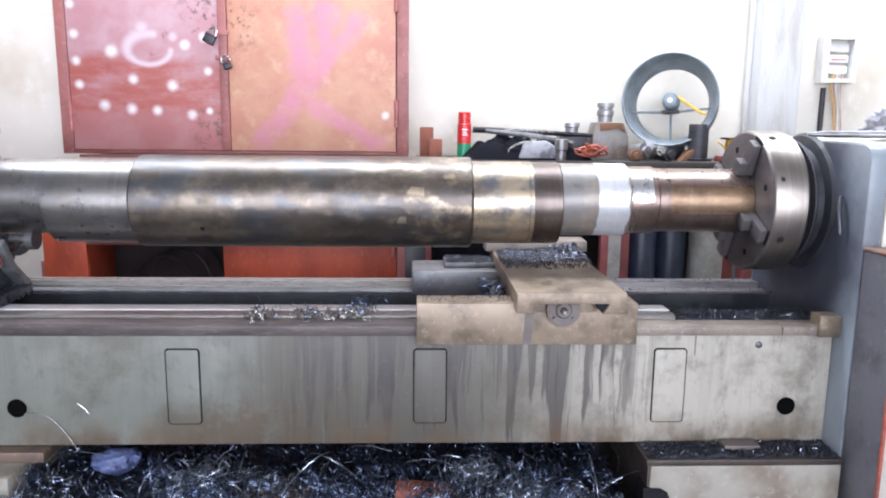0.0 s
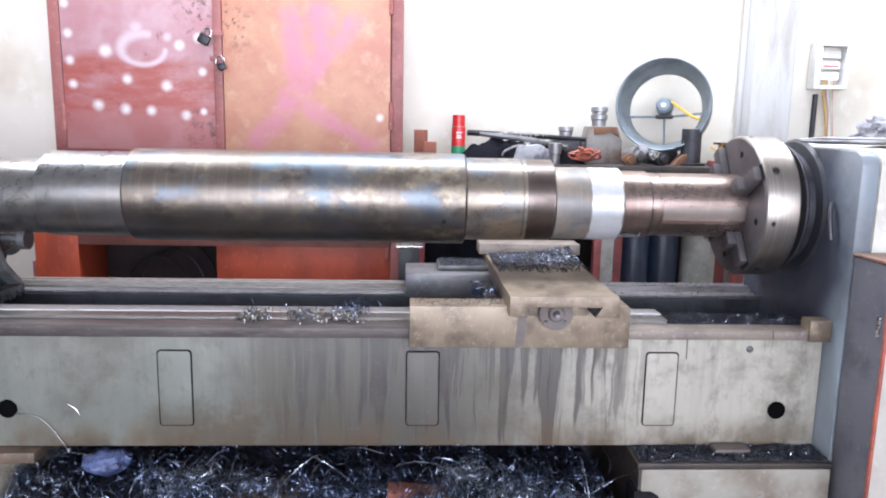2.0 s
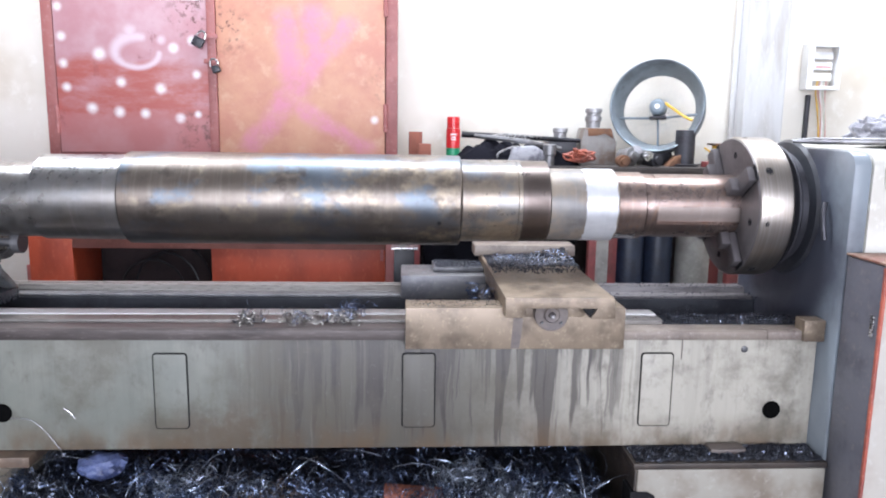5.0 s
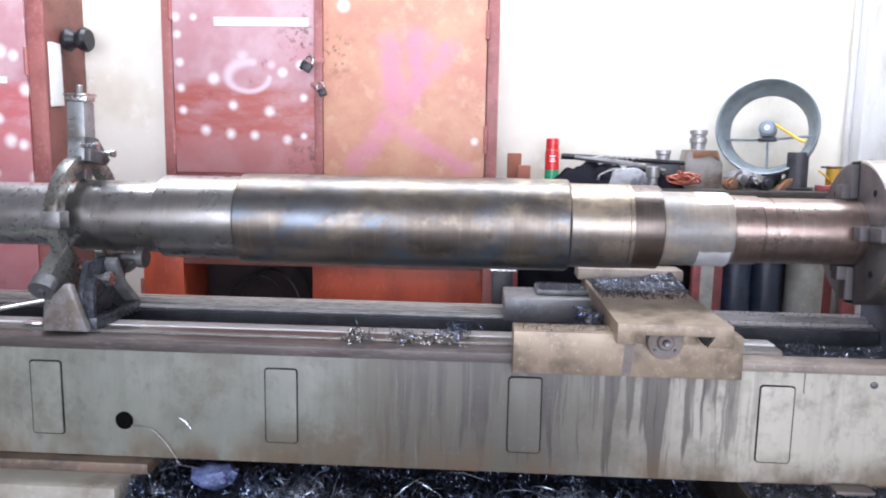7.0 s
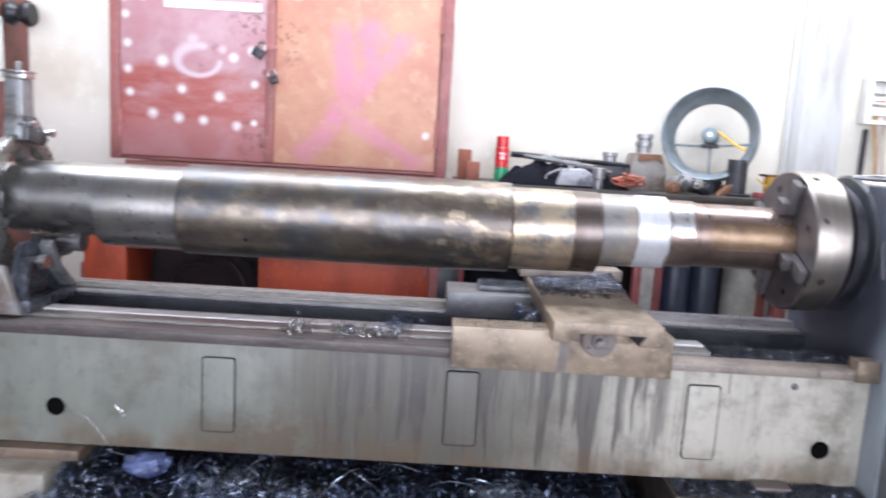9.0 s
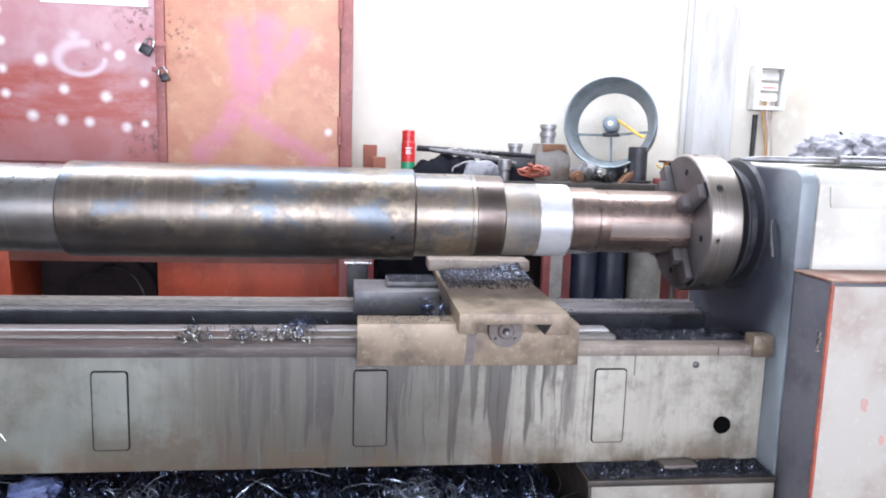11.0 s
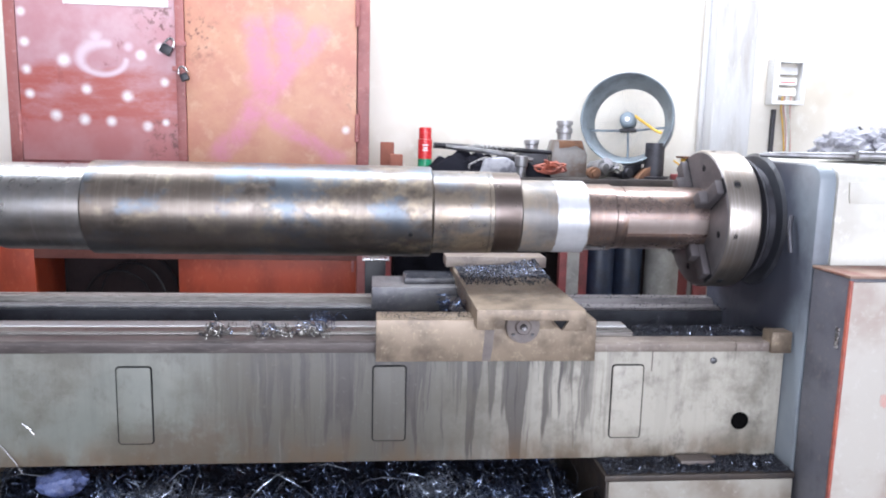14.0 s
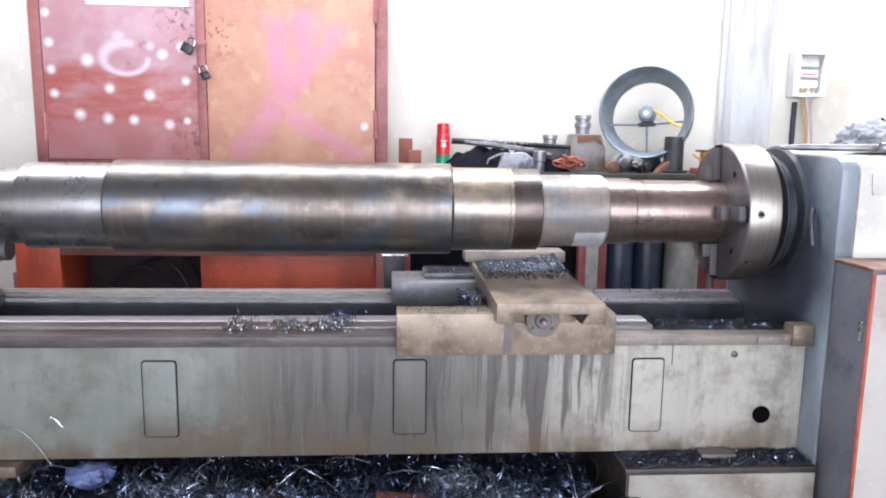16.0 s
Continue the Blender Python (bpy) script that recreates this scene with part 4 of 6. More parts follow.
def chuck():
    k = thing("lathe_chuck", SHAFT_AT, "four-jaw steel lathe chuck with a ground rim, turning", "lathe chuck")
    c = (0, AX_Y, AX_Z)
    x0, x1, r = 1.188, 1.312, 0.252
    b = B()
    spun(b, [(x0, 0.115), (x0, 0.243), (x0 + 0.004, 0.2475)], c, "x", 96, False)
    part("face", b, M["chuck_face"], k, "dull chuck face")
    b = B()
    spun(b, [(x0 + 0.004, 0.2475), (x0 + 0.007, 0.2505), (x0 + 0.012, r), (x1 - 0.01, r), (x1 - 0.002, 0.246), (x1, 0.235), (x1, 0.1)], c, "x", 96, False)
    part("rim", b, M["chuck"], k, "ground steel rim")

    def turned_box(bm, lo, hi, a, bevel):
        own = B()
        box(own, lo, hi, bevel)
        m = Matrix.Translation(c) @ Matrix.Rotation(radians(-a), 4, "X")
        bmesh.ops.transform(own, matrix=m, verts=own.verts)
        me = bpy.data.meshes.new("tmp")
        own.to_mesh(me)
        bm.from_mesh(me)
        own.free()
        bpy.data.meshes.remove(me)

    for a in (-26, 64, 154, 244):
        # two-step jaw: local -y points outward
        b = B()
        turned_box(b, (x0 - 0.026, -0.234, -0.026), (x0 + 0.004, -0.118, 0.026), a, 0.005)
        turned_box(b, (x0 - 0.056, -0.165, -0.024), (x0 - 0.024, -0.1165, 0.024), a, 0.005)
        part("jaw", b, M["jaw"], k, "stepped steel jaw")
        b = B()
        turned_box(b, (x0 - 0.0012, -0.2465, -0.030), (x0 + 0.002, -0.12, 0.030), a, 0)
        part("jaw_slot", b, M["groove"], k, "dark slot beside the jaw")
        b = B()
        t = radians(a)
        d = Vector((0, -math.cos(t), math.sin(t)))
        p = Vector(c) + Vector((x0 + 0.042, 0, 0)) + d * 0.2515
        tube(b, [p - d * 0.004, p + d * 0.0015], 0.013, 16)
        part("key_socket", b, M["groove"], k, "dark square key socket")
        b = B()
        t = radians(a + 48)
        d = Vector((0, -math.cos(t), math.sin(t)))
        p = Vector(c) + Vector((x0 + 0.030, 0, 0)) + d * 0.2515
        tube(b, [p - d * 0.004, p + d * 0.0012], 0.008, 12)
        part("pin_hole", b, M["groove"], k, "small dark pin hole")
        b = B()
        t = radians(a + 45)
        d = Vector((0, -math.cos(t), math.sin(t)))
        p = Vector(c) + Vector((x0 - 0.001, 0, 0)) + d * 0.19
        tube(b, [p, p + Vector((0.004, 0, 0))], 0.012, 14)
        part("bolt_hole", b, M["groove"], k, "dark bolt hole")
    return k


SHAFT = shaft()
CHUCK = chuck()


# ---- steady rest ----
def steady_rest():
    s = thing("steady_rest", (-1.50, 0.3, 0.8245), "grey cast iron steady rest holding the shaft, with clamp screws", "steady rest")
    x, xf = -1.568, -1.478
    cy, cz = AX_Y, AX_Z
    def arc_bar(a0, a1, r0, r1, x0, x1, n=18):
        b = B()
        out = [(cy - r1 * math.cos(t), cz + r1 * math.sin(t)) for t in np.linspace(radians(a0), radians(a1), n)]
        inn = [(cy - r0 * math.cos(t), cz + r0 * math.sin(t)) for t in np.linspace(radians(a1), radians(a0), n)]
        prism(b, out + inn, "x", x0, x1, 0.004)
        return b
    part("upper_ring", arc_bar(-2, 92, 0.172, 0.222, x - 0.022, x + 0.022), M["sr"], s, "curved grey upper ring")
    part("upper_ring", arc_bar(92, 182, 0.172, 0.222, x - 0.022, x + 0.022), M["sr"], s)
    part("lower_ring", arc_bar(-62, -4, 0.172, 0.222, x - 0.022, x + 0.022), M["sr"], s, "grey lower ring")
    part("lower_ring", arc_bar(184, 242, 0.172, 0.222, x - 0.022, x + 0.022), M["sr"], s)
    b = B()
    box(b, (x - 0.034, cy - 0.225, cz - 0.03), (x + 0.034, cy - 0.165, cz + 0.03), 0.004)
    part("hinge", b, M["dull_steel"], s, "dark hinge block")
    # top jaw housing, jaw and screw
    b = B()
    prism(b, [(cy - 0.05, cz + 0.20), (cy - 0.042, cz + 0.27), (cy - 0.036, cz + 0.285), (cy - 0.036, cz + 0.41), (cy + 0.036, cz + 0.41), (cy + 0.036, cz + 0.285), (cy + 0.042, cz + 0.27), (cy + 0.05, cz + 0.20)], "x", x - 0.032, x + 0.032, 0.005)
    part("jaw_housing", b, M["sr_pale"], s, "pale grey upright housing")
    b = B()
    box(b, (x - 0.02, cy - 0.022, cz + 0.13), (x + 0.02, cy + 0.022, cz + 0.20), 0.003)
    part("jaw", b, M["dull_steel"], s)
    b = B()
    box(b, (x - 0.042, cy - 0.04, cz + 0.432), (x + 0.042, cy + 0.04, cz + 0.440), 0.002)
    box(b, (x - 0.04, cy - 0.03, cz + 0.412), (x + 0.04, cy + 0.03, cz + 0.430), 0.002)
    part("cover_plate", b, M["steel"], s, "bright steel cover plate")
    b = B()
    spun(b, [(cz + 0.38, 0.012), (cz + 0.468, 0.012), (cz + 0.471, 0.009)], (x, cy, 0), "z", 16)
    part("screw", b, M["sr_foot"], s)
    # rear side lugs with bolts
    b = B()
    prism(b, [(cy - 0.05, cz + 0.20), (cy - 0.04, cz + 0.285), (cy + 0.01, cz + 0.28), (cy + 0.09, cz + 0.20), (cy + 0.06, cz + 0.18)], "x", x + 0.032, x + 0.055, 0.003)
    part("lug", b, M["cast_dark"], s, "dark side lug")
    for dy, dz in ((-0.055, 0.255), (0.06, 0.225)):
        b = B()
        spun(b, [(x + 0.03, 0.009), (x + 0.075, 0.009), (x + 0.077, 0.014), (x + 0.09, 0.014)], (0, cy + dy, cz + dz), "x", 10)
        part("bolt", b, M["steel"], s)
    # lower arms with capped screws
    for side, label in ((-1, "slanting square arm with a knurled cap"), (1, "slanting square arm")):
        b = B()
        d = Vector((0, side * math.cos(radians(38)), -math.sin(radians(38))))
        p = Vector((x, cy, cz)) + d * 0.19
        q = Vector((x, cy, cz)) + d * 0.33
        tube(b, [p, q], 0.042, 4)
        part("arm", b, M["sr"], s, label, 20)
        b = B()
        tube(b, [q + d * 0.002, q + d * 0.045], [0.046, 0.043], 24)
        tube(b, [q + d * 0.044, q + d * 0.055], [0.014, 0.012], 12)
        part("cap", b, M["cast_dark"], s, "round dark cap")
        b = B()
        tube(b, [Vector((x, cy, cz)) + d * 0.132, p], 0.018, 10)
        part("jaw", b, M["dull_steel"], s)
    # foot: front cheek, a web behind it and a rear flange
    b = B()
    prism(b, [(xf - 0.085, 0.8245), (xf - 0.08, 0.88), (xf - 0.045, 0.945), (xf - 0.005, 0.985), (xf + 0.015, 0.98), (xf + 0.07, 0.8245)], "y", 0.00, 0.030, 0.004)
    part("foot_cheek", b, M["sr_foot"], s, "grey-brown foot cheek")
    b = B()
    prism(b, [(0.031, 0.866), (0.031, 0.95), (0.08, 1.05), (0.19, 1.05), (0.25, 0.95), (0.33, 0.88), (0.335, 0.866)], "x", xf + 0.02, xf + 0.040, 0.003)
    part("web", b, M["sr_web"], s, "dark blue-grey web")
    b = B()
    prism(b, [(0.19, 1.05), (0.25, 0.95), (0.33, 0.88), (0.345, 0.866), (0.312, 0.866), (0.235, 0.93), (0.172, 1.03)], "x", xf + 0.0405, xf + 0.085, 0.003)
    part("rib", b, M["sr_pale"], s, "pale grey slanting rib")
    b = B()
    prism(b, [(0.031, 0.866), (0.031, 0.95), (0.055, 1.0), (0.075, 0.99), (0.055, 0.94), (0.055, 0.866)], "x", xf + 0.0405, xf + 0.075, 0.003)
    part("rib", b, M["sr_web"], s, "dark front rib")
    b = B()
    prism(b, [(0.031, 0.8245), (0.031, 0.865), (0.345, 0.865), (0.345, 0.8245)], "x", xf - 0.06, xf + 0.085, 0.003)
    part("foot_plate", b, M["sr_web"], s, "dark foot plate")
    b = B()
    prism(b, [(0.035, 0.8245), (0.06, 0.96), (0.10, 1.02), (0.20, 1.005), (0.30, 1.0), (0.34, 0.8245)], "x", xf - 0.11, xf - 0.06, 0.004)
    part("saddle", b, M["sr"], s, "grey curved saddle")
    b = B()
    spun(b, [(xf + 0.02, 0.016), (xf + 0.075, 0.016), (xf + 0.077, 0.026), (xf + 0.10, 0.026)], (0, 0.12, 0.985), "x", 6)
    part("clamp_nut", b, M["steel"], s, "bright clamp nut")
    b = B()
    box(b, (xf + 0.02, 0.19, 0.96), (xf + 0.05, 0.31, 1.05), 0.004)
    part("ear", b, M["sr_web"], s, "dark ear")
    b = B()
    spun(b, [(xf + 0.03, 0.016), (xf + 0.11, 0.016), (xf + 0.114, 0.038), (xf + 0.14, 0.038)], (0, 0.29, 1.035), "x", 24)
    part("hand_nut", b, M["cast_dark"], s, "round dark hand nut")


M["sr_web"] = worn("steady_blue_iron", (0.085, 0.095, 0.115), (0.045, 0.048, 0.06), (0.15, 0.165, 0.19), 0.32, 0.5, 5, 0.0002)
M["sr"] = worn("steady_grey_iron", (0.21, 0.212, 0.20), (0.125, 0.11, 0.09), (0.28, 0.275, 0.26), 0.34, 0.7, 5, 0.0002)
M["sr_pale"] = worn("steady_pale_iron", (0.26, 0.275, 0.285), (0.16, 0.155, 0.15), (0.36, 0.365, 0.37), 0.38, 0.5, 9, 0.0002)
M["sr_foot"] = worn("steady_foot_iron", (0.21, 0.20, 0.20), (0.14, 0.11, 0.09), (0.33, 0.32, 0.33), 0.42, 0.4, 12)
steady_rest()


# ---- steel cabinets ----
def hinge_on(parent, x, z, y):
    b = B()
    spun(b, [(z - 0.07, 0.011), (z + 0.07, 0.011)], (x, y, 0), "z", 12)
    part("hinge", b, M["frame_red"], parent)


def padlock(x, y, z, tilt, label, s=1.0):
    p = thing("padlock", (x, y, z - 0.045), label, "padlock", "cabinet padlocks")
    b = B()
    box(b, (x - 0.033 * s, y - 0.016, z - 0.045 * s), (x + 0.033 * s, y + 0.010, z + 0.01), 0.007)
    bmesh.ops.rotate(b, verts=b.verts, cent=(x, y, z), matrix=Matrix.Rotation(radians(tilt), 3, "Y"))
    part("body", b, M["black"], p, "black lock body")
    b = B()
    pts = [(x - 0.021 * math.cos(t) * 1.0, y, z + 0.012 + 0.032 * math.sin(t)) for t in np.linspace(0, math.pi, 12)]
    tube(b, pts, 0.0055, 8)
    bmesh.ops.rotate(b, verts=b.verts, cent=(x, y, z), matrix=Matrix.Rotation(radians(tilt), 3, "Y"))
    part("shackle", b, M["steel"], p, "bright steel shackle")


def tool_cabinet():
    c = thing("tool_cabinet", CAB_AT, "tall red and orange steel cabinet with paint-spotted doors", "steel cabinet")
    y = 1.50
    b = B()
    box(b, (-1.79, y + 0.012, 1.285), (-0.042, 1.895, 2.80), 0.003)
    part("carcass", b, M["side_brown"], c, "brown-red carcass")
    for x0, x1 in ((-1.79, -1.735), (-0.098, -0.04)):
        b = B()
        box(b, (x0, y - 0.012, 1.285), (x1, y + 0.010, 2.80), 0.003)
        part("frame_post", b, M["frame_red"], c)
    b = B()
    box(b, (-1.733, y - 0.010, 1.288), (-0.1, y + 0.010, 1.305), 0.002)
    part("frame_rail", b, M["frame_red"], c)
    b = B()
    box(b, (-1.728, y - 0.022, 1.308), (-0.986, y + 0.006, 2.78), 0.004)
    d = part("door", b, M["door_red"], c, "red door dabbed with white paint")
    hinge_on(d, -1.735, 1.47, y - 0.024), hinge_on(d, -1.735, 2.16, y - 0.024)
    b = B()
    (ax, az), (bx, bz) = door_px(388, 48), door_px(550, 33)
    box(b, (ax, y - 0.0235, az), (bx, y - 0.0215, bz))
    part("paint_bar", b, M["white_strip"], d, "white painted bar")
    b = B()
    box(b, (-0.940, y - 0.022, 1.308), (-0.104, y + 0.006, 2.78), 0.004)
    e = part("door", b, M["door_orange"], c, "orange primed door smeared with pink")
    hinge_on(e, -0.100, 1.50, y - 0.024), hinge_on(e, -0.100, 2.07, y - 0.024)
    b = B()
    box(b, (-0.984, y - 0.034, 1.308), (-0.942, y - 0.006, 2.78), 0.003)
    part("centre_strip", b, M["frame_red"], c, "dark red strip between the doors")
    for z in (1.88, 1.76):
        b = B()
        box(b, (-1.0, y - 0.042, z - 0.006), (-0.93, y - 0.035, z + 0.018), 0.002)
        part("hasp", b, M["frame_red"], c, "red painted hasp")
    # base
    b = B()
    box(b, (-1.92, 1.46, 0.005), (-1.70, 1.89, 1.19), 0.004)
    part("base_post", b, M["low_orange"], c, "broad orange-red base post")
    b = B()
    box(b, (-1.002, 1.47, 0.005), (-0.10, 1.89, 1.16), 0.004)
    f = part("base_door", b, M["low_orange"], c, "orange-red base panel")
    b = B()
    box(b, (-0.125, 1.463, 0.76), (-0.11, 1.469, 0.83), 0.001)
    part("hinge", b, M["frame_red"], f)
    b = B()
    box(b, (-0.098, 1.47, 0.005), (-0.045, 1.89, 1.283), 0.004)
    part("base_post", b, M["frame_red"], c)
    b = B()
    box(b, (-1.70, 1.46, 0.82), (-0.10, 1.468, 1.283), 0.002)
    part("base_rail", b, M["side_brown"], c, "brown-red rail")
    # near-black colour holds the shade inside the open compartment
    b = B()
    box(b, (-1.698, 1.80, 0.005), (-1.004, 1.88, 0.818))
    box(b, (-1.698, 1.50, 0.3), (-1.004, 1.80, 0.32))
    part("compartment", b, M["inside"], c, "open compartment coloured for the shade inside")
    padlock(-1.015, y - 0.05, 1.868, 28, "black padlock with a steel shackle on the red door", 0.85)
    padlock(-0.942, y - 0.05, 1.735, -20, "black padlock hanging open on the door strip", 0.6)
    b = B()
    pts = [(-1.36 + 0.19 * math.cos(t) + 0.008 * t, 1.58 + 0.012 * t, 0.54 + (0.19 + 0.004 * t) * math.sin(t)) for t in np.linspace(-0.5, 15, 90)]
    tube(b, pts, 0.006, 6)
    solid("cable_coil", b, M["black"], "thin dark cable coil inside the cabinet base", "cable")

    s = thing("spotted_cabinet", CAB2_AT, "red steel cabinet dabbed all over with white paint", "steel cabinet")
    b = B()
    box(b, (-3.6, 1.512, 0.02), (-2.43, 1.895, 2.8), 0.004)
    part("carcass", b, M["side_brown"], s, "brown-red cabinet side")
    b = B()
    box(b, (-2.515, 1.49, 0.02), (-2.43, 1.511, 2.8), 0.003)
    part("frame_post", b, M["frame_red"], s)
    b = B()
    box(b, (-3.6, 1.482, 0.05), (-2.522, 1.511, 2.78), 0.004)
    d = part("door", b, M["door_left"], s, "red door covered in white dabs")
    hinge_on(d, -2.52, 1.87, 1.48)
    b = B()
    box(b, (-3.0, 1.4795, 1.755), (-2.63, 1.4815, 1.79))
    part("paint_bar", b, M["white_strip"], d, "white painted bar")
    b = B()
    prism(b, [(1.53, 1.64), (1.53, 1.97), (1.54, 1.98), (1.63, 1.98), (1.64, 1.65)], "x", -2.429, -2.417, 0.002)
    solid("white_plate", b, M["white_strip"], "white plastic plate hung on the cabinet side", "plate")
    b = B()
    spun(b, [(-2.428, 0.03), (-2.414, 0.056), (-2.39, 0.066), (-2.362, 0.044), (-2.346, 0.042), (-2.325, 0.058), (-2.30, 0.068), (-2.28, 0.055)], (0, 1.68, 2.01), "x", 28)
    solid("black_bobbin", b, M["black"], "black rubber bobbin fixed to the cabinet side", "rubber buffer")
    b = B()
    box(b, (-2.02, 1.62, 0.002), (-1.93, 1.80, 0.70), 0.006)
    solid("post_stub", b, M["frame_red"], "pinkish red steel post stub beside the cabinet", "steel post")


tool_cabinet()


# ---- bench and what lies on it ----
BT = 1.275


def bench():
    t = thing("work_bench", (0.95, 1.6, 0), "high dark steel work bench with maroon and grey legs", "work bench")
    b = B()
    box(b, (0.0, 1.34, BT - 0.035), (1.86, 1.88, BT), 0.004)
    part("top", b, M["bench"], t)
    b = B()
    box(b, (0.03, 1.37, BT - 0.10), (1.84, 1.40, BT - 0.037), 0.003)
    part("apron", b, M["leg_red"], t)
    for x, w, y, m in ((0.02, 0.06, 1.36, "leg_red"), (0.955, 0.04, 1.36, "leg_red"), (1.072, 0.05, 1.42, "leg_red"), (1.70, 0.06, 1.36, "leg_red"), (0.02, 0.06, 1.80, "leg_red"), (1.79, 0.06, 1.80, "leg_red")):
        b = B()
        box(b, (x, y, 0.004), (x + w, y + 0.05, BT - 0.037), 0.004)
        part("leg", b, M[m], t)
    b = B()
    box(b, (0.998, 1.39, 0.004), (1.068, 1.43, BT - 0.105), 0.003)
    part("leg", b, M["grey_tube"], t, "pale grey flat leg")
    # added near-black sheet: the shade under the bench, hiding the wall
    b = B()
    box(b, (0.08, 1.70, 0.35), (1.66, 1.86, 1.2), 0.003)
    part("back_sheet", b, M["inside"], t, "near-black sheet added for the shade under the bench")
    # under the bench
    for x, r, y in ((1.212, 0.082, 1.52), (1.378, 0.08, 1.54)):
        b = B()
        spun(b, [(0.003, r * 0.94), (0.02, r), (0.5, r), (0.51, r * 1.03), (0.53, r), (1.03, r), (1.06, r * 0.9)], (x, y, 0), "z", 28)
        solid("drum", b, M["drum_blue"], "dark blue narrow drum under the bench", "drum", "drums under the bench")
    b = B()
    spun(b, [(0.003, 0.09), (1.14, 0.09), (1.14, 0.08), (0.9, 0.08)], (1.56, 1.50, 0), "z", 28)
    solid("tube", b, M["grey_tube"], "grey-green upright tube under the bench", "tube")
    # added black block fills in the shade between the bench legs
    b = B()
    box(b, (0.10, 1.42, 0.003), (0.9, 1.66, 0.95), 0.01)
    solid("shade_block", b, M["black_cloth"], "near-black block added for the shade under the bench", "crate")

    b = B()
    box(b, (-0.05, 1.16, 0.003), (0.05, 1.26, 0.872), 0.004)
    st = thing("black_stand", (0.0, 1.21, 0), "black post stand with a bright steel plate on top", "stand")
    part("post", b, M["black"], st)
    b = B()
    box(b, (-0.062, 1.14, 0.873), (0.068, 1.28, 0.885), 0.002)
    part("plate", b, M["steel"], st, "bright steel plate")
    # bricks
    b = B()
    box(b, (0.020, 1.56, BT), (0.092, 1.64, BT + 0.16), 0.004)
    solid("brick", b, M["brick"], "red brick block standing on the bench", "brick", "bricks on the bench")
    b = B()
    box(b, (0.070, 1.46, BT), (0.135, 1.54, BT + 0.10), 0.004)
    solid("brick", b, M["brick"], "short red brick block on the bench", "brick", "bricks on the bench")
    # spray can
    c = thing("spray_can", (0.262, 1.68, BT), "red and green spray can standing on the bench", "spray can")
    b = B()
    spun(b, [(BT, 0.039), (BT + 0.004, 0.038), (BT + 0.075, 0.038)], (0.262, 1.68, 0), "z", 28)
    part("lower_body", b, M["can_green"], c, "green lower body")
    b = B()
    spun(b, [(BT + 0.0752, 0.038), (BT + 0.172, 0.038), (BT + 0.180, 0.037)], (0.262, 1.68, 0), "z", 28)
    part("upper_body", b, M["can_red"], c, "red upper body")
    b = B()
    spun(b, [(BT + 0.181, 0.034), (BT + 0.238, 0.034), (BT + 0.243, 0.029)], (0.262, 1.68, 0), "z", 28)
    part("cap", b, M["can_red"], c, "red cap")
    for z, w in ((0.145, 0.9), (0.130, 0.6), (0.118, 0.8)):
        b = B()
        pts = [(0.262 + 0.0384 * math.sin(t), 1.68 - 0.0384 * math.cos(t)) for t in np.linspace(-w / 2, w / 2, 9)]
        vs = [[b.verts.new((x, y, BT + z + dz)) for x, y in pts] for dz in (0, 0.007)]
        for i in range(8):
            b.faces.new((vs[0][i], vs[0][i + 1], vs[1][i + 1], vs[1][i]))
        part("print_bar", b, M["white"], c, "white printed bar")
    # black canvas bag, lumpy
    b = B()
    bmesh.ops.create_grid(b, x_segments=40, y_segments=16, size=0.5)
    for v in b.verts:
        u, w = v.co.x, v.co.y
        edge = max(0.0, 1 - (2 * abs(u)) ** 4) * max(0.0, 1 - (2 * abs(w)) ** 4)
        hgt = edge * (0.085 + 0.05 * noise.noise((u * 5, w * 4, 1.0)) + 0.03 * noise.noise((u * 14, w * 9, 4.0)))
        v.co = (0.575 + u * 0.66, 1.53 + w * 0.30, BT + max(0.002, hgt * 1.15 + 0.002))
    solid("canvas_bag", b, M["black_cloth"], "crumpled black canvas bag on the bench", "bag")
    # long tools lying on it
    def rod(name, pts, r, mat, label, cat, seg=8):
        bb = B()
        tube(bb, pts, r, seg)
        solid(name, bb, M[mat], label, cat)
    rod("steel_bar", [(0.36, 1.50, BT + 0.145), (0.62, 1.44, BT + 0.12), (0.80, 1.40, BT + 0.085)], [0.012, 0.014, 0.011], "dull_steel", "long steel tool handle lying across the bag", "hand tool")
    rod("steel_bar", [(0.42, 1.55, BT + 0.135), (0.52, 1.52, BT + 0.145), (0.72, 1.53, BT + 0.14)], [0.01, 0.016, 0.008], "steel", "bright steel tool lying on the bag", "hand tool")
    rod("black_bar", [(0.30, 1.58, BT + 0.15), (0.62, 1.57, BT + 0.14), (0.93, 1.55, BT + 0.125)], [0.016, 0.013, 0.012], "black", "black rubber-handled bar on the bag", "hand tool")
    rod("hook", curve_pts([(0.47, 1.40, BT + 0.035), (0.48, 1.40, BT + 0.06), (0.55, 1.40, BT + 0.09), (0.62, 1.41, BT + 0.085)]), 0.006, "steel", "bent bright steel hook", "hook")
    b = B()
    prism(b, [(0.52, BT + 0.01), (0.55, BT + 0.09), (0.66, BT + 0.10), (0.74, BT + 0.05), (0.72, BT + 0.01)], "y", 1.38, 1.45, 0.008)
    solid("grease_rag", b, M["glove"], "grey folded rag on the bench", "rag")
    # round parts
    def turned_thing(name, prof, at, mat, label, cat, axis="z", seg=28):
        bb = B()
        spun(bb, prof, at, axis, seg)
        return solid(name, bb, M[mat], label, cat)
    b0 = BT
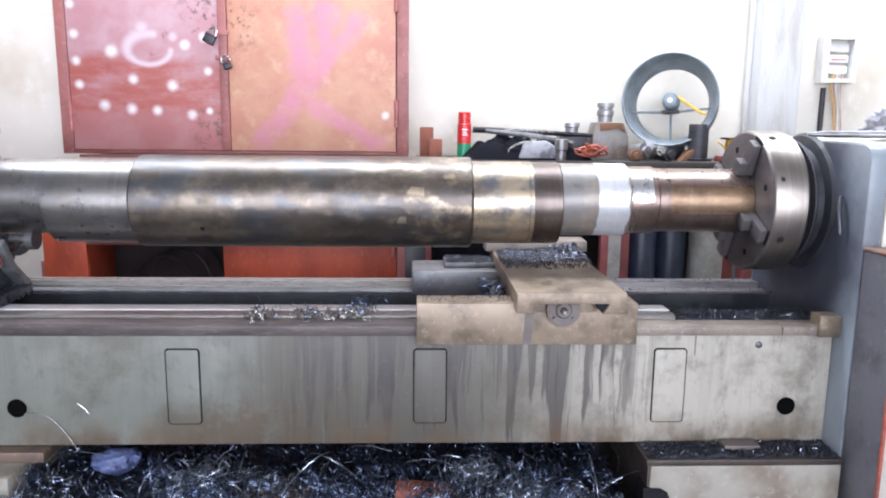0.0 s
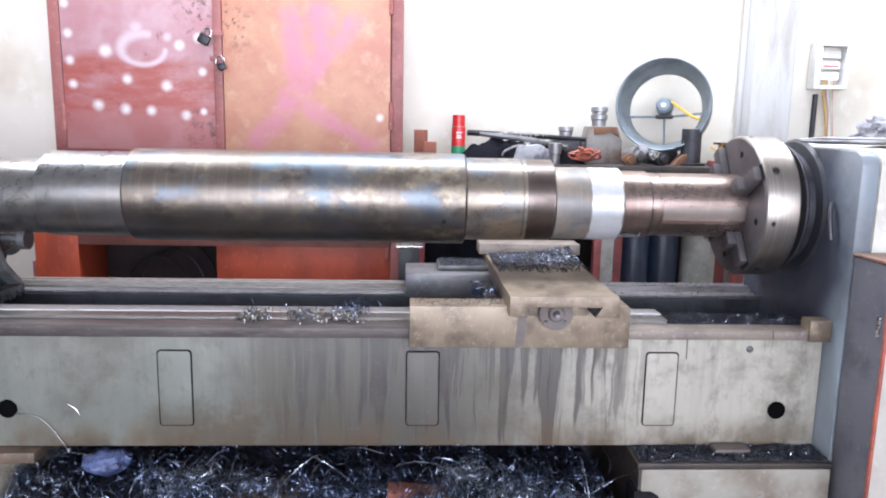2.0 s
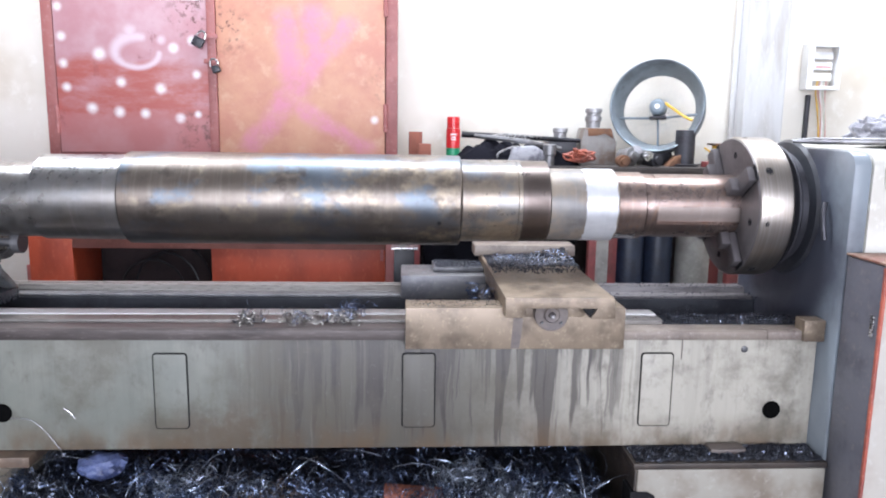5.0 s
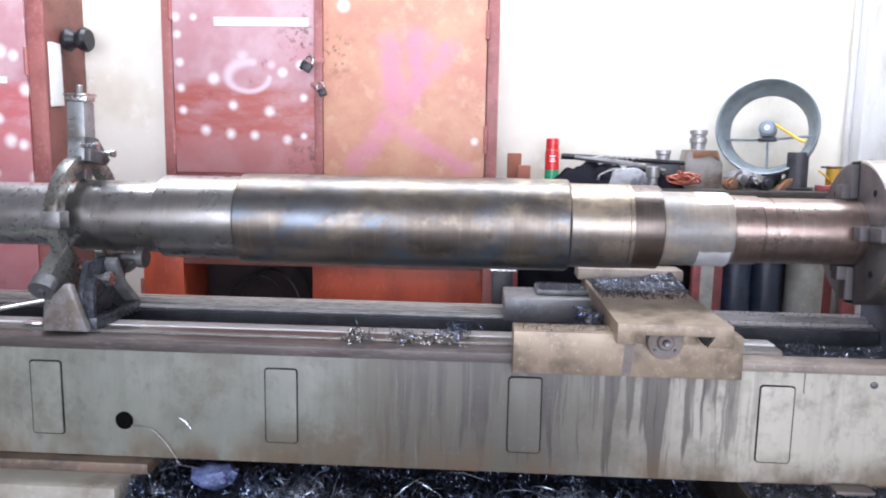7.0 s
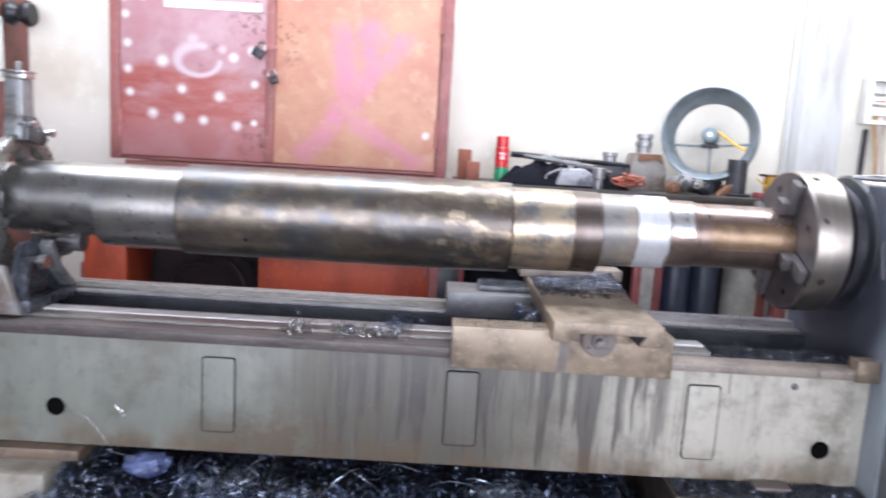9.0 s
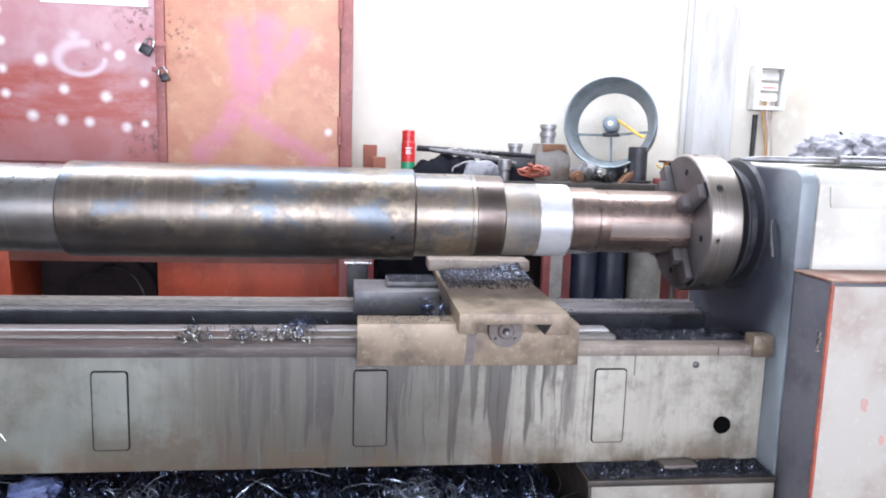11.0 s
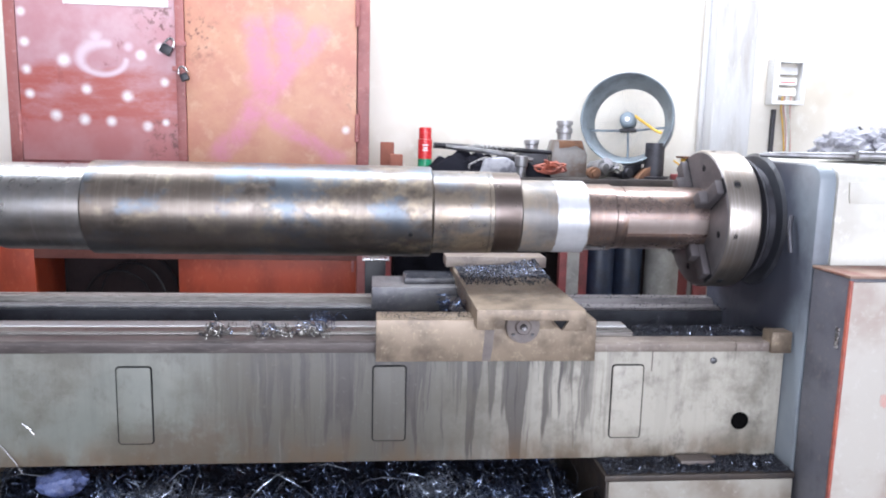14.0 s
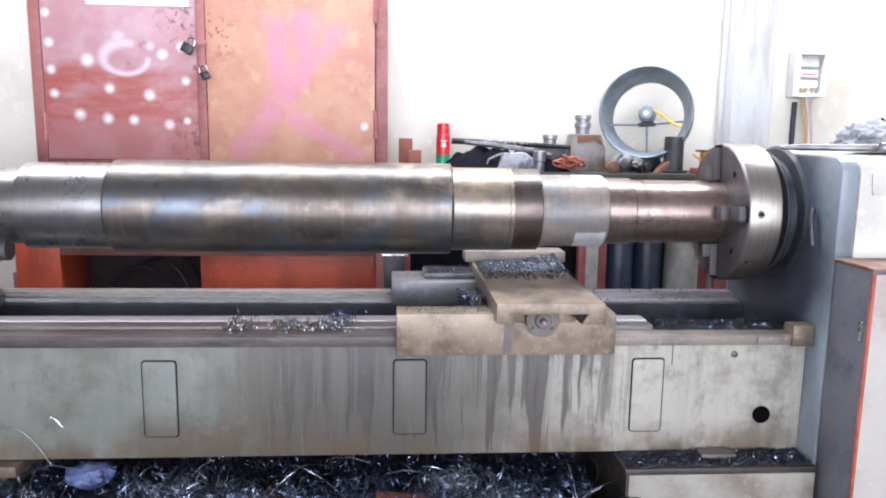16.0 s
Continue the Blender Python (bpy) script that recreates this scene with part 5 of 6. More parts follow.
    turned_thing("bearing_ring", [(b0 + 0.12, 0.036), (b0 + 0.138, 0.038), (b0 + 0.142, 0.034), (b0 + 0.165, 0.034), (b0 + 0.170, 0.040), (b0 + 0.190, 0.039)], (0.832, 1.60, 0), "cap_steel", "bright steel bearing ring on a box", "bearing")
    b = B()
    box(b, (0.76, 1.54, BT), (0.91, 1.68, BT + 0.119), 0.006)
    solid("dark_box", b, M["black"], "small black box on the bench", "box")
    turned_thing("socket", [(b0, 0.026), (b0 + 0.05, 0.026), (b0 + 0.056, 0.033), (b0 + 0.105, 0.034), (b0 + 0.108, 0.028)], (0.735, 1.385, 0), "dull_steel", "dull steel socket standing at the bench edge", "socket")
    # pump body with a steel cap
    p = thing("pump_block", (1.03, 1.62, BT), "grey cast pump block with a steel cap on the bench", "pump block")
    b = B()
    prism(b, [(0.932, BT), (0.932, BT + 0.11), (0.952, BT + 0.195), (1.095, BT + 0.195), (1.125, BT + 0.12), (1.125, BT)], "y", 1.54, 1.70, 0.008)
    part("body", b, M["pump"], p)
    b = B()
    spun(b, [(BT + 0.196, 0.036), (BT + 0.228, 0.038), (BT + 0.233, 0.044), (BT + 0.255, 0.044), (BT + 0.258, 0.037), (BT + 0.272, 0.037), (BT + 0.275, 0.045), (BT + 0.296, 0.044)], (1.008, 1.60, 0), "z", 28)
    part("cap", b, M["cap_steel"], p, "bright steel cap")
    b = B()
    prism(b, [(0.97, BT + 0.15), (0.965, BT + 0.192), (1.09, BT + 0.192), (1.105, BT + 0.14), (1.06, BT + 0.165), (1.02, BT + 0.155)], "y", 1.536, 1.541, 0.001)
    part("rust_stain", b, M["rust"], p, "rusty stain")
    # orange wire tangle
    b = B()
    rnd = random.Random(8)
    pts, ph = [], 0.0
    for k in range(150):
        ph += 0.38 + 0.1 * rnd.random()
        rr = 0.032 + 0.016 * noise.noise((k * 0.09, 1, 2))
        pts.append((0.895 + 0.09 * noise.noise((k * 0.21, 7, 1)) + rr * 1.3 * math.cos(ph), 1.40 + 0.05 * noise.noise((k * 0.11, 3, 5)) + 0.02 * math.cos(0.6 * ph), BT + 0.05 + 0.04 * noise.noise((k * 0.17, 2, 9)) + rr * 0.7 * math.sin(ph)))
    tube(b, pts, 0.0055, 6)
    solid("wire_tangle", b, M["orange"], "tangle of orange-red wire on the bench", "wire")
    # pipe fittings
    for x, y, z, r, m, tl in ((1.16, 1.44, 0.05, 0.038, "dull_steel", 0.5), (1.205, 1.46, 0.075, 0.028, "dull_steel", -0.3), (1.245, 1.42, 0.055, 0.022, "steel", 0.2), (1.12, 1.40, 0.028, 0.026, "rust", 0.0), (1.285, 1.42, 0.034, 0.03, "dark_iron", 0.4)):
        b = B()
        d = Vector((math.sin(tl), -math.cos(tl), 0))
        q = Vector((x, y, BT + z))
        tube(b, [q - d * 0.05, q - d * 0.01, q - d * 0.009, q + d * 0.03], [r, r, r * 1.2, r * 1.2], 20)
        tube(b, [q + d * 0.0301, q + d * 0.05], [r * 0.75, r * 0.7], 20)
        for v in b.verts:
            v.co.z = max(v.co.z, BT)
        solid("pipe_fitting", b, M[m], "short metal pipe fitting lying on the bench", "pipe fitting", "pipe fittings on the bench")
    turned_thing("dark_cylinder", [(BT, 0.075), (BT + 0.012, 0.078), (BT + 0.014, 0.052), (BT + 0.19, 0.05), (BT + 0.19, 0.04), (BT + 0.15, 0.04)], (1.48, 1.50, 0), "dark_iron", "dark iron pipe stub with a flange", "pipe stub")
    b = B()
    prism(b, [(1.38, BT), (1.42, BT + 0.05), (1.47, BT + 0.075), (1.475, BT)], "y", 1.46, 1.54, 0.004)
    solid("rusty_wedge", b, M["rust"], "rusty iron wedge on the bench", "iron wedge")
    b = B()
    box(b, (1.56, 1.38, BT), (1.72, 1.47, BT + 0.03), 0.004)
    solid("flat_iron", b, M["leg_red"], "maroon flat iron at the bench edge", "iron bar")
    # yellow spool
    sp = thing("spool", (1.695, 1.58, BT), "orange-yellow spool with rusty flanges on the bench", "spool")
    b = B()
    spun(b, [(BT + 0.012, 0.03), (BT + 0.05, 0.034), (BT + 0.11, 0.032)], (1.695, 1.58, 0), "z", 20)
    part("core", b, M["yellow"], sp)
    for z in (BT, BT + 0.111):
        b = B()
        box(b, (1.65, 1.535, z), (1.74, 1.625, z + 0.011), 0.003)
        part("flange", b, M["rust"], sp)
    b = B()
    tube(b, curve_pts([(1.69, 1.545, BT + 0.05), (1.65, 1.50, BT + 0.045), (1.61, 1.47, BT + 0.075), (1.57, 1.46, BT + 0.10)]), 0.005, 6)
    solid("yellow_cord", b, M["yellow"], "loose end of yellow cord", "cord")


bench()


def fan():
    f = thing("drum_fan", (1.355, 1.66, BT), "blue-grey drum fan leaning against the wall", "fan")
    c = Vector((1.372, 1.64, BT + 0.306))
    m = Matrix.Translation(c) @ Matrix.Rotation(radians(-8), 4, "X") @ Matrix.Rotation(radians(-24), 4, "Z") @ Matrix.Scale(0.97, 4)

    def place(b):
        bmesh.ops.transform(b, matrix=m, verts=b.verts)
        return b
    b = B()
    spun(b, [(-0.095, 0.243), (-0.10, 0.25), (-0.092, 0.255), (0.09, 0.25), (0.10, 0.244), (0.092, 0.200), (0.085, 0.196), (0.0, 0.212), (-0.07, 0.236), (-0.095, 0.243)], (0, 0, 0), "y", 72, False)
    part("housing", place(b), M["fan_grey"], f, "blue-grey round housing")
    b = B()
    spun(b, [(-0.065, 0.012), (-0.063, 0.03), (-0.05, 0.043), (0.05, 0.046), (0.06, 0.03)], (0, 0, 0), "y", 28)
    motor = part("motor", place(b), M["fan_grey"], f, "round motor")
    b = B()
    spun(b, [(-0.0715, 0.006), (-0.071, 0.013), (-0.064, 0.014)], (0, 0, 0), "y", 16)
    part("shaft_end", place(b), M["white"], motor, "bright white shaft end")
    b = B()
    box(b, (-0.045, -0.04, -0.062), (0.045, 0.04, -0.048), 0.003)
    part("motor_foot", place(b), M["dark_iron"], motor)
    for p, q in (((-0.045, 0, -0.055), (-0.225, 0, -0.045)), ((0.045, 0, -0.055), (0.225, 0, -0.045)), ((0, 0, -0.06), (0, 0, -0.228))):
        b = B()
        tube(b, [p, q], 0.0065, 6)
        part("strut", place(b), M["fan_grey"], f)
    # thin radial wires of the rear guard
    b = B()
    for i in range(84):
        t = 2 * math.pi * i / 84
        tube(b, [(0.046 * math.cos(t), 0.075, 0.046 * math.sin(t)), (0.198 * math.cos(t), 0.09, 0.198 * math.sin(t))], 0.0009, 4)
    tagged(part("guard", place(b), M["fan_grey"], f, "thin radial wire guard"), kind="stuff")
    b = B()
    box(b, (1.29, 1.60, BT), (1.45, 1.71, BT + 0.079), 0.006)
    part("foot", b, M["dark_iron"], f, "dark iron foot")
    b = B()
    tube(b, curve_pts([(0.04, -0.04, 0.02), (0.10, -0.06, -0.03), (0.15, -0.08, -0.07), (0.185, -0.10, -0.09)]), 0.0075, 8)
    part("cable", place(b), M["yellow"], f, "yellow cable")


fan()


def wall_box():
    w = thing("breaker_box", (2.45, 1.87, 1.70), "white open breaker box with wires on the wall", "breaker box")
    x0, x1, z0, z1 = 2.286, 2.484, 1.706, 1.964
    for nm, lo, hi in (("frame_side", (x0, 1.82, z0), (x0 + 0.035, 1.897, z1)), ("frame_side", (x1 - 0.02, 1.82, z0), (x1, 1.897, z1)),
                       ("frame_rail", (x0 + 0.035, 1.82, z1 - 0.02), (x1 - 0.02, 1.897, z1)), ("frame_rail", (x0 + 0.035, 1.82, z0), (x1 - 0.02, 1.897, z0 + 0.02))):
        b = B()
        box(b, lo, hi, 0.003)
        part(nm, b, M["white"], w)
    for z, mat in ((1.90, "white"), (1.84, "white"), (1.78, "orange")):
        b = B()
        box(b, (x0 + 0.05, 1.845, z - 0.022), (x1 - 0.04, 1.895, z + 0.02), 0.004)
        part("breaker", b, M["white"], w)
    b = B()
    box(b, (x0 + 0.06, 1.8435, 1.832), (x1 - 0.05, 1.8449, 1.838))
    part("print_bar", b, M["can_red"], w, "red printed bar")
    for k in range(5):
        b = B()
        tube(b, curve_pts([(2.375 + 0.012 * k, 1.86, 1.77), (2.365 + 0.014 * k, 1.855, 1.69), (2.38 + 0.011 * k + 0.01 * (k % 2), 1.85, 1.60), (2.41 + 0.01 * k, 1.865, 1.46), (2.42 + 0.008 * k, 1.87, 1.30)]), 0.0042, 6)
        part("wire", b, M[("yellow", "blot", "white", "bottle", "blot")[k]], w)
    b = B()
    box(b, (2.328, 1.87, 0.9), (2.349, 1.897, 1.68), 0.004)
    solid("cable_duct", b, M["dark_iron"], "black upright cable duct below the breaker box", "cable duct")


wall_box()


def headstock_top():
    z = 1.417
    b = B()
    tube(b, [(1.345, 0.18, z + 0.012), (1.40, 0.158, z + 0.013), (1.75, 0.02, z + 0.015), (1.76, 0.016, z + 0.015)], [0.006, 0.012, 0.014, 0.014], 14)
    solid("steel_rod", b, M["dull_steel"], "tapered steel rod lying on the headstock", "steel rod", "rods on the headstock")
    b = B()
    tube(b, [(1.60, 0.02, z + 0.017), (1.88, -0.035, z + 0.018)], 0.017, 16)
    tube(b, [(1.5995, 0.0201, z + 0.017), (1.603, 0.0194, z + 0.017)], 0.011, 12)
    solid("steel_pipe", b, M["dull_steel"], "short steel pipe lying on the headstock", "steel pipe", "rods on the headstock")
    b = B()
    tube(b, [(1.82, -0.045, z + 0.012), (2.2, -0.06, z + 0.013)], 0.012, 12)
    solid("steel_rod", b, M["dull_steel"], "plain steel rod at the headstock edge", "steel rod", "rods on the headstock")
    rnd = random.Random(12)
    for n, (cx, cy, s) in enumerate(((1.72, 0.22, 0.13), (1.86, 0.16, 0.13), (2.02, 0.20, 0.14), (1.84, 0.34, 0.13), (2.16, 0.12, 0.13))):
        b = B()
        bmesh.ops.create_icosphere(b, subdivisions=4, radius=1)
        for v in b.verts:
            p = v.co.copy()
            k = 1 + 0.30 * noise.noise(p * 1.6 + Vector((n * 7, 0, 0))) + 0.26 * noise.noise(p * 4.2 + Vector((0, n * 5, 0))) + 0.16 * noise.noise(p * 9 + Vector((n, 0, 3)))
            v.co = (cx + p.x * s * k, cy + p.y * s * 0.75 * k, max(z, z + 0.04 + p.z * 0.068 * k))
        dark = n in (2, 3)
        solid("work_glove", b, M["black_cloth" if dark else "glove"], "crumpled dirty black work glove on the headstock" if dark else "crumpled grey knit work glove on the headstock", "glove", "gloves on the headstock")
    b = B()
    spun(b, [(z + 0.108, 0.06), (z + 0.108, 0.09), (z + 0.13, 0.092), (z + 0.132, 0.06), (z + 0.108, 0.06)], (2.04, 0.22, 0), "z", 32, False)
    solid("iron_ring", b, M["rust"], "brown iron ring lying on the gloves", "ring")
    b = B()
    box(b, (2.18, 0.04, z + 0.08), (2.29, 0.12, z + 0.125), 0.01)
    solid("red_cap", b, M["can_red"], "small red plastic piece on the gloves", "plastic piece")


headstock_top()


def bed_clutter():
    b = B()
    spun(b, [(0.8245, 0.045), (0.845, 0.05), (0.905, 0.05), (0.93, 0.035), (0.945, 0.02), (0.955, 0.018)], (-1.865, 0.10, 0), "z", 28)
    o = thing("oil_bottle", (-1.865, 0.10, 0.8245), "milky plastic oil bottle with a green cap on the bed", "oil bottle")
    part("body", b, M["bottle"], o)
    b = B()
    spun(b, [(0.9555, 0.02), (0.96, 0.026), (0.985, 0.024)], (-1.865, 0.10, 0), "z", 20)
    part("cap", b, M["green"], o, "bright green cap")
    b = B()
    tube(b, [(-1.865, 0.10, 0.9855), (-1.875, 0.10, 1.025)], [0.009, 0.005], 10)
    part("nozzle", b, M["black"], o, "dark nozzle")
    b = B()
    prism(b, [(-1.68, 0.07), (-1.655, 0.055), (-1.645, 0.075), (-1.635, 0.055), (-1.61, 0.07), (-1.60, 0.095), (-1.50, 0.17), (-1.515, 0.19), (-1.63, 0.115), (-1.665, 0.11)], "z", 0.8245, 0.835, 0.002)
    solid("spanner", b, M["steel"], "bright open-ended spanner lying on the bed", "spanner")
    b = B()
    tube(b, [(-1.86, 0.16, 0.852), (-1.60, 0.26, 0.895)], 0.012, 12)
    tube(b, [(-1.90, 0.145, 0.851), (-1.86, 0.16, 0.852)], 0.012, 12)
    solid("handle_bar", b, M["steel"], "bright steel handle bar leaning by the steady rest", "handle bar")


bed_clutter()


# ---- turnings and chips ----
def curls(name, count, area, height, mat, label, seed, rad=(0.012, 0.035), wid=(0.0015, 0.004), turns=(0.6, 3.0), cat="metal turnings", nest=False):
    """Loose curled ribbons of swarf strewn over a patch; height(x, y) gives the heap."""
    rnd = random.Random(seed)
    verts, faces = [], []
    for _ in range(count):
        x, y = rnd.uniform(area[0], area[1]), rnd.uniform(area[2], area[3])
        if nest:
            x = (area[0] + area[1]) / 2 + rnd.gauss(0, 0.3) * (area[1] - area[0])
            y = (area[2] + area[3]) / 2 + rnd.gauss(0, 0.3) * (area[3] - area[2])
        z = height(x, y) + rnd.uniform(-0.012, 0.03)
        r, w, n = rnd.uniform(*rad), rnd.uniform(*wid), rnd.uniform(*turns)
        pitch = rnd.uniform(0.006, 0.03) * (3 if rnd.random() < 0.15 else 1)
        steps = max(8, int(n * 11))
        m = Euler((rnd.uniform(0, 6.3), rnd.uniform(0, 6.3), rnd.uniform(0, 6.3))).to_matrix()
        grow_r = rnd.uniform(0.5, 1.6)
        base = len(verts)
        for i in range(steps + 1):
            t = i / steps
            a = 2 * math.pi * n * t
            rr = r * (1 + (grow_r - 1) * t)
            p = Vector((rr * math.cos(a), rr * math.sin(a), pitch * n * (t - 0.5)))
            tip = Vector((0.25 * w * math.cos(a), 0.25 * w * math.sin(a), w))
            for q in (p - tip, p + tip):
                v = m @ q
                verts.append((x + v.x, y + v.y, max(z + v.z, 0.004)))
            if i:
                k = base + 2 * i
                faces.append((k - 2, k - 1, k + 1, k))
    me = bpy.data.meshes.new(name)
    me.from_pydata(verts, [], faces)
    me.materials.append(M[mat])
    me.polygons.foreach_set("use_smooth", [True] * len(me.polygons))
    ob = new(name, me)
    return tagged(ob, label, cat, kind="stuff")


def flakes(name, count, area, height, mat, label, seed, size=(0.002, 0.006), cat="metal chips"):
    rnd = random.Random(seed)
    verts, faces = [], []
    for _ in range(count):
        x, y = rnd.uniform(area[0], area[1]), rnd.uniform(area[2], area[3])
        z = height(x, y)
        if z is None:
            continue
        s = rnd.uniform(*size)
        m = Euler((rnd.uniform(0, 6.3), rnd.uniform(0, 6.3), rnd.uniform(0, 6.3))).to_matrix()
        k = len(verts)
        for q in ((-1, -0.4, 0), (1, -0.5, 0.3), (0.8, 0.5, -0.2), (-0.7, 0.6, 0.4), (0.1, 0, 0.8)):
            v = m @ (Vector(q) * s)
            verts.append((x + v.x, y + v.y, z + v.z + s * 0.5))
        faces += [(k, k + 1, k + 4), (k + 1, k + 2, k + 4), (k + 2, k + 3, k + 4), (k + 3, k, k + 4), (k, k + 3, k + 2, k + 1)]
    me = bpy.data.meshes.new(name)
    me.from_pydata(verts, [], faces)
    me.materials.append(M[mat])
    return tagged(new(name, me), label, cat, kind="stuff")


def heap(x, y):
    """The height of the swarf heap under the bed."""
    x, y = x + 0.10 * noise.noise((x * 3, y * 3, 8.0)), y + 0.16 * noise.noise((x * 3.5, y * 3.5, 3.0))
    side = min(1.0, max(0.0, (x + 1.55) / 0.3), max(0.0, (0.77 - x) / 0.12)) if -1.55 < x < 0.77 else 0
    back = 1.0 if y > -0.25 else max(0.0, 1 - (-0.25 - y) / 0.75)
    return max(0.004, (0.27 + 0.05 * noise.noise((x * 2.3, y * 2.3, 0.4)) + 0.03 * noise.noise((x * 7, y * 7, 2.0))) * side ** 0.5 * back ** 0.6)


def swarf():
    b = B()
    bmesh.ops.create_grid(b, x_segments=150, y_segments=80, size=0.5)
    for v in b.verts:
        x, y = -0.3 + v.co.x * 2.5, -0.2 + v.co.y * 1.6
        v.co = (x, y, heap(x, y) + 0.012 * noise.noise((x * 26, y * 26, 5)))
    low = [f for f in b.faces if heap(*f.calc_center_median().xy) < 0.012]
    bmesh.ops.delete(b, geom=low, context="FACES")
    ob = new("swarf_heap", finish(b, "swarf_heap", M["swarf_base"], 60))
    tagged(ob, "black oily heap of steel swarf under the lathe bed", "swarf heap", kind="stuff")
    area = (-1.42, 0.70, -0.50, 0.30)
    curls("blued_turnings", 2300, area, heap, "coil_blue", "tangled blued steel turnings on the heap", 1, (0.008, 0.034), (0.0006, 0.0016), (0.4, 2.0))
    curls("steel_turnings", 420, area, heap, "coil", "bright curled steel turnings on the heap", 2, (0.014, 0.05), (0.0005, 0.0012), (0.3, 1.6))
    rnd = random.Random(77)
    for n in range(26):
        x, y, r = -1.38 + 2.0 * rnd.random() ** 1.35, rnd.uniform(-0.34, -0.02), rnd.uniform(0.04, 0.10)
        m = ("coil", "coil_blue", "coil_mist", "coil_blue", "coil_mist", "coil_blue")[n % 6]
        curls("curled_turnings", int(900 * r), (x - r, x + r, y - r * 0.8, y + r * 0.8), lambda u, v: heap(u, v) + 0.02, m, "loose knot of curled turnings in the heap", 200 + n, (0.012, 0.042), (0.0006, 0.0018), (0.5, 2.4), nest=True)
    curls("long_turnings", 110, (-1.4, 0.8, -0.45, 0.05), lambda x, y: heap(x, y) + 0.03, "coil", "long loose bright turnings on the heap", 3, (0.03, 0.11), (0.0006, 0.0013), (0.2, 0.9))
    for n, (x0, x1, y0, y1, m, count) in enumerate(((-0.32, -0.04, -0.36, -0.06, "coil_blue", 900), (-0.76, -0.56, -0.40, -0.12, "coil_blue", 700), (0.22, 0.60, -0.42, -0.10, "coil_mist", 1500),
                                                    (-1.24, -1.04, -0.36, -0.10, "coil", 260), (-0.52, -0.32, -0.40, -0.14, "coil_brown", 600), (0.10, 0.30, -0.40, -0.2, "coil_brown", 400))):
        curls("fine_turnings", count, (x0, x1, y0, y1), lambda x, y: heap(x, y) + 0.016, m, "dense nest of fine curled turnings in the heap", 50 + n, (0.006, 0.018), (0.0007, 0.0018), (0.6, 2.2), nest=True)
    curls("long_turnings", 26, (-1.0, 0.6, -0.40, -0.05), lambda x, y: heap(x, y) + 0.03, "coil", "long bright turnings arching over the heap", 4, (0.03, 0.07), (0.0010, 0.0022), (0.4, 1.1))
    # clumps on the front way, by the carriage and at the chuck end
    def way(x, y):
        return 0.816
    for n, (x0, x1) in enumerate(((-0.545, -0.465), (-0.385, -0.285), (-0.255, -0.15))):
        curls("turnings_clump", 60, (x0, x1, 0.01, 0.06), way, "coil_pale", "grey clump of turnings lying on the bed way", 20 + n, (0.004, 0.010), (0.0014, 0.0030), (0.6, 1.8), nest=True)
        curls("turnings_clump", 14, (x0, x1, 0.01, 0.06), lambda x, y: 0.824, "coil", "bright curls of turnings lying on the bed way", 120 + n, (0.006, 0.013), (0.0012, 0.0028), (0.6, 1.6), nest=True)
    curls("turnings_clump", 16, (-0.20, -0.14, 0.06, 0.14), lambda x, y: 0.845, "coil_blue", "blue curled turnings on the bed way", 30, (0.010, 0.024), (0.0006, 0.0014))
    curls("turnings_clump", 60, (0.90, 1.05, 0.07, 0.17), lambda x, y: 0.806, "chips", "dark clump of turnings by the chuck", 31, (0.004, 0.012), (0.0006, 0.0016))
    curls("turnings_clump", 14, (0.24, 0.31, 0.06, 0.14), lambda x, y: 0.88, "coil_blue", "blue curled turnings on the carriage", 32, (0.008, 0.028), (0.001, 0.0025))
    # chips
    def litter(x, y):
        d = noise.noise((x * 9, y * 9, 1.5))
        keep = (y - 0.24) / 0.22 > 0.5 + 1.1 * noise.noise((x * 311, y * 311, 4.2))
        return 0.939 + 0.012 * max(0, d + 0.3) + (0.03 * max(0, (x - 0.5) / 0.16) * max(0, (y - 0.45) / 0.19) if x > 0.5 else 0) if keep else None
    flakes("chips", 4200, (0.325, 0.66, 0.25, 0.64), litter, "chips", "blue steel chips littering the cross-slide", 40, (0.002, 0.0055))
    flakes("chips", 1000, (0.36, 0.662, 0.36, 0.66), lambda x, y: 0.946 + 0.034 * max(0, 1 - abs(x - 0.61) / 0.10) * max(0, (y - 0.36) / 0.3), "coil", "bright steel chips heaped on the cross-slide", 41, (0.002, 0.005))
    flakes("chips", 700, (0.12, 0.31, 0.50, 0.65), lambda x, y: 0.915, "chips", "blue steel chips on the carriage clamp", 42, (0.002, 0.005))
    flakes("chips", 260, (0.02, 0.33, -0.05, 0.05), lambda x, y: 0.891, "chips", "scattered chips on the carriage wing", 43, (0.001, 0.003))
    flakes("chips", 2200, (0.88, 1.39, 0.055, 0.20), lambda x, y: 0.801 + 0.01 * noise.noise((x * 12, y * 12, 0)) ** 2, "chips", "blue chips on the sunken way", 44, (0.002, 0.006))
    flakes("chips", 420, (0.70, 1.39, 0.39, 0.60), lambda x, y: 0.818 if y < 0.49 else 0.835, "chips", "blue chips on the rear way", 45, (0.001, 0.004))
    flakes("chips", 3200, (0.76, 1.39, -0.12, -0.005), lambda x, y: 0.389 + 0.012 * abs(noise.noise((x * 9, y * 9, 3))), "chips", "blue chips on the pedestal ledge", 46, (0.002, 0.007))
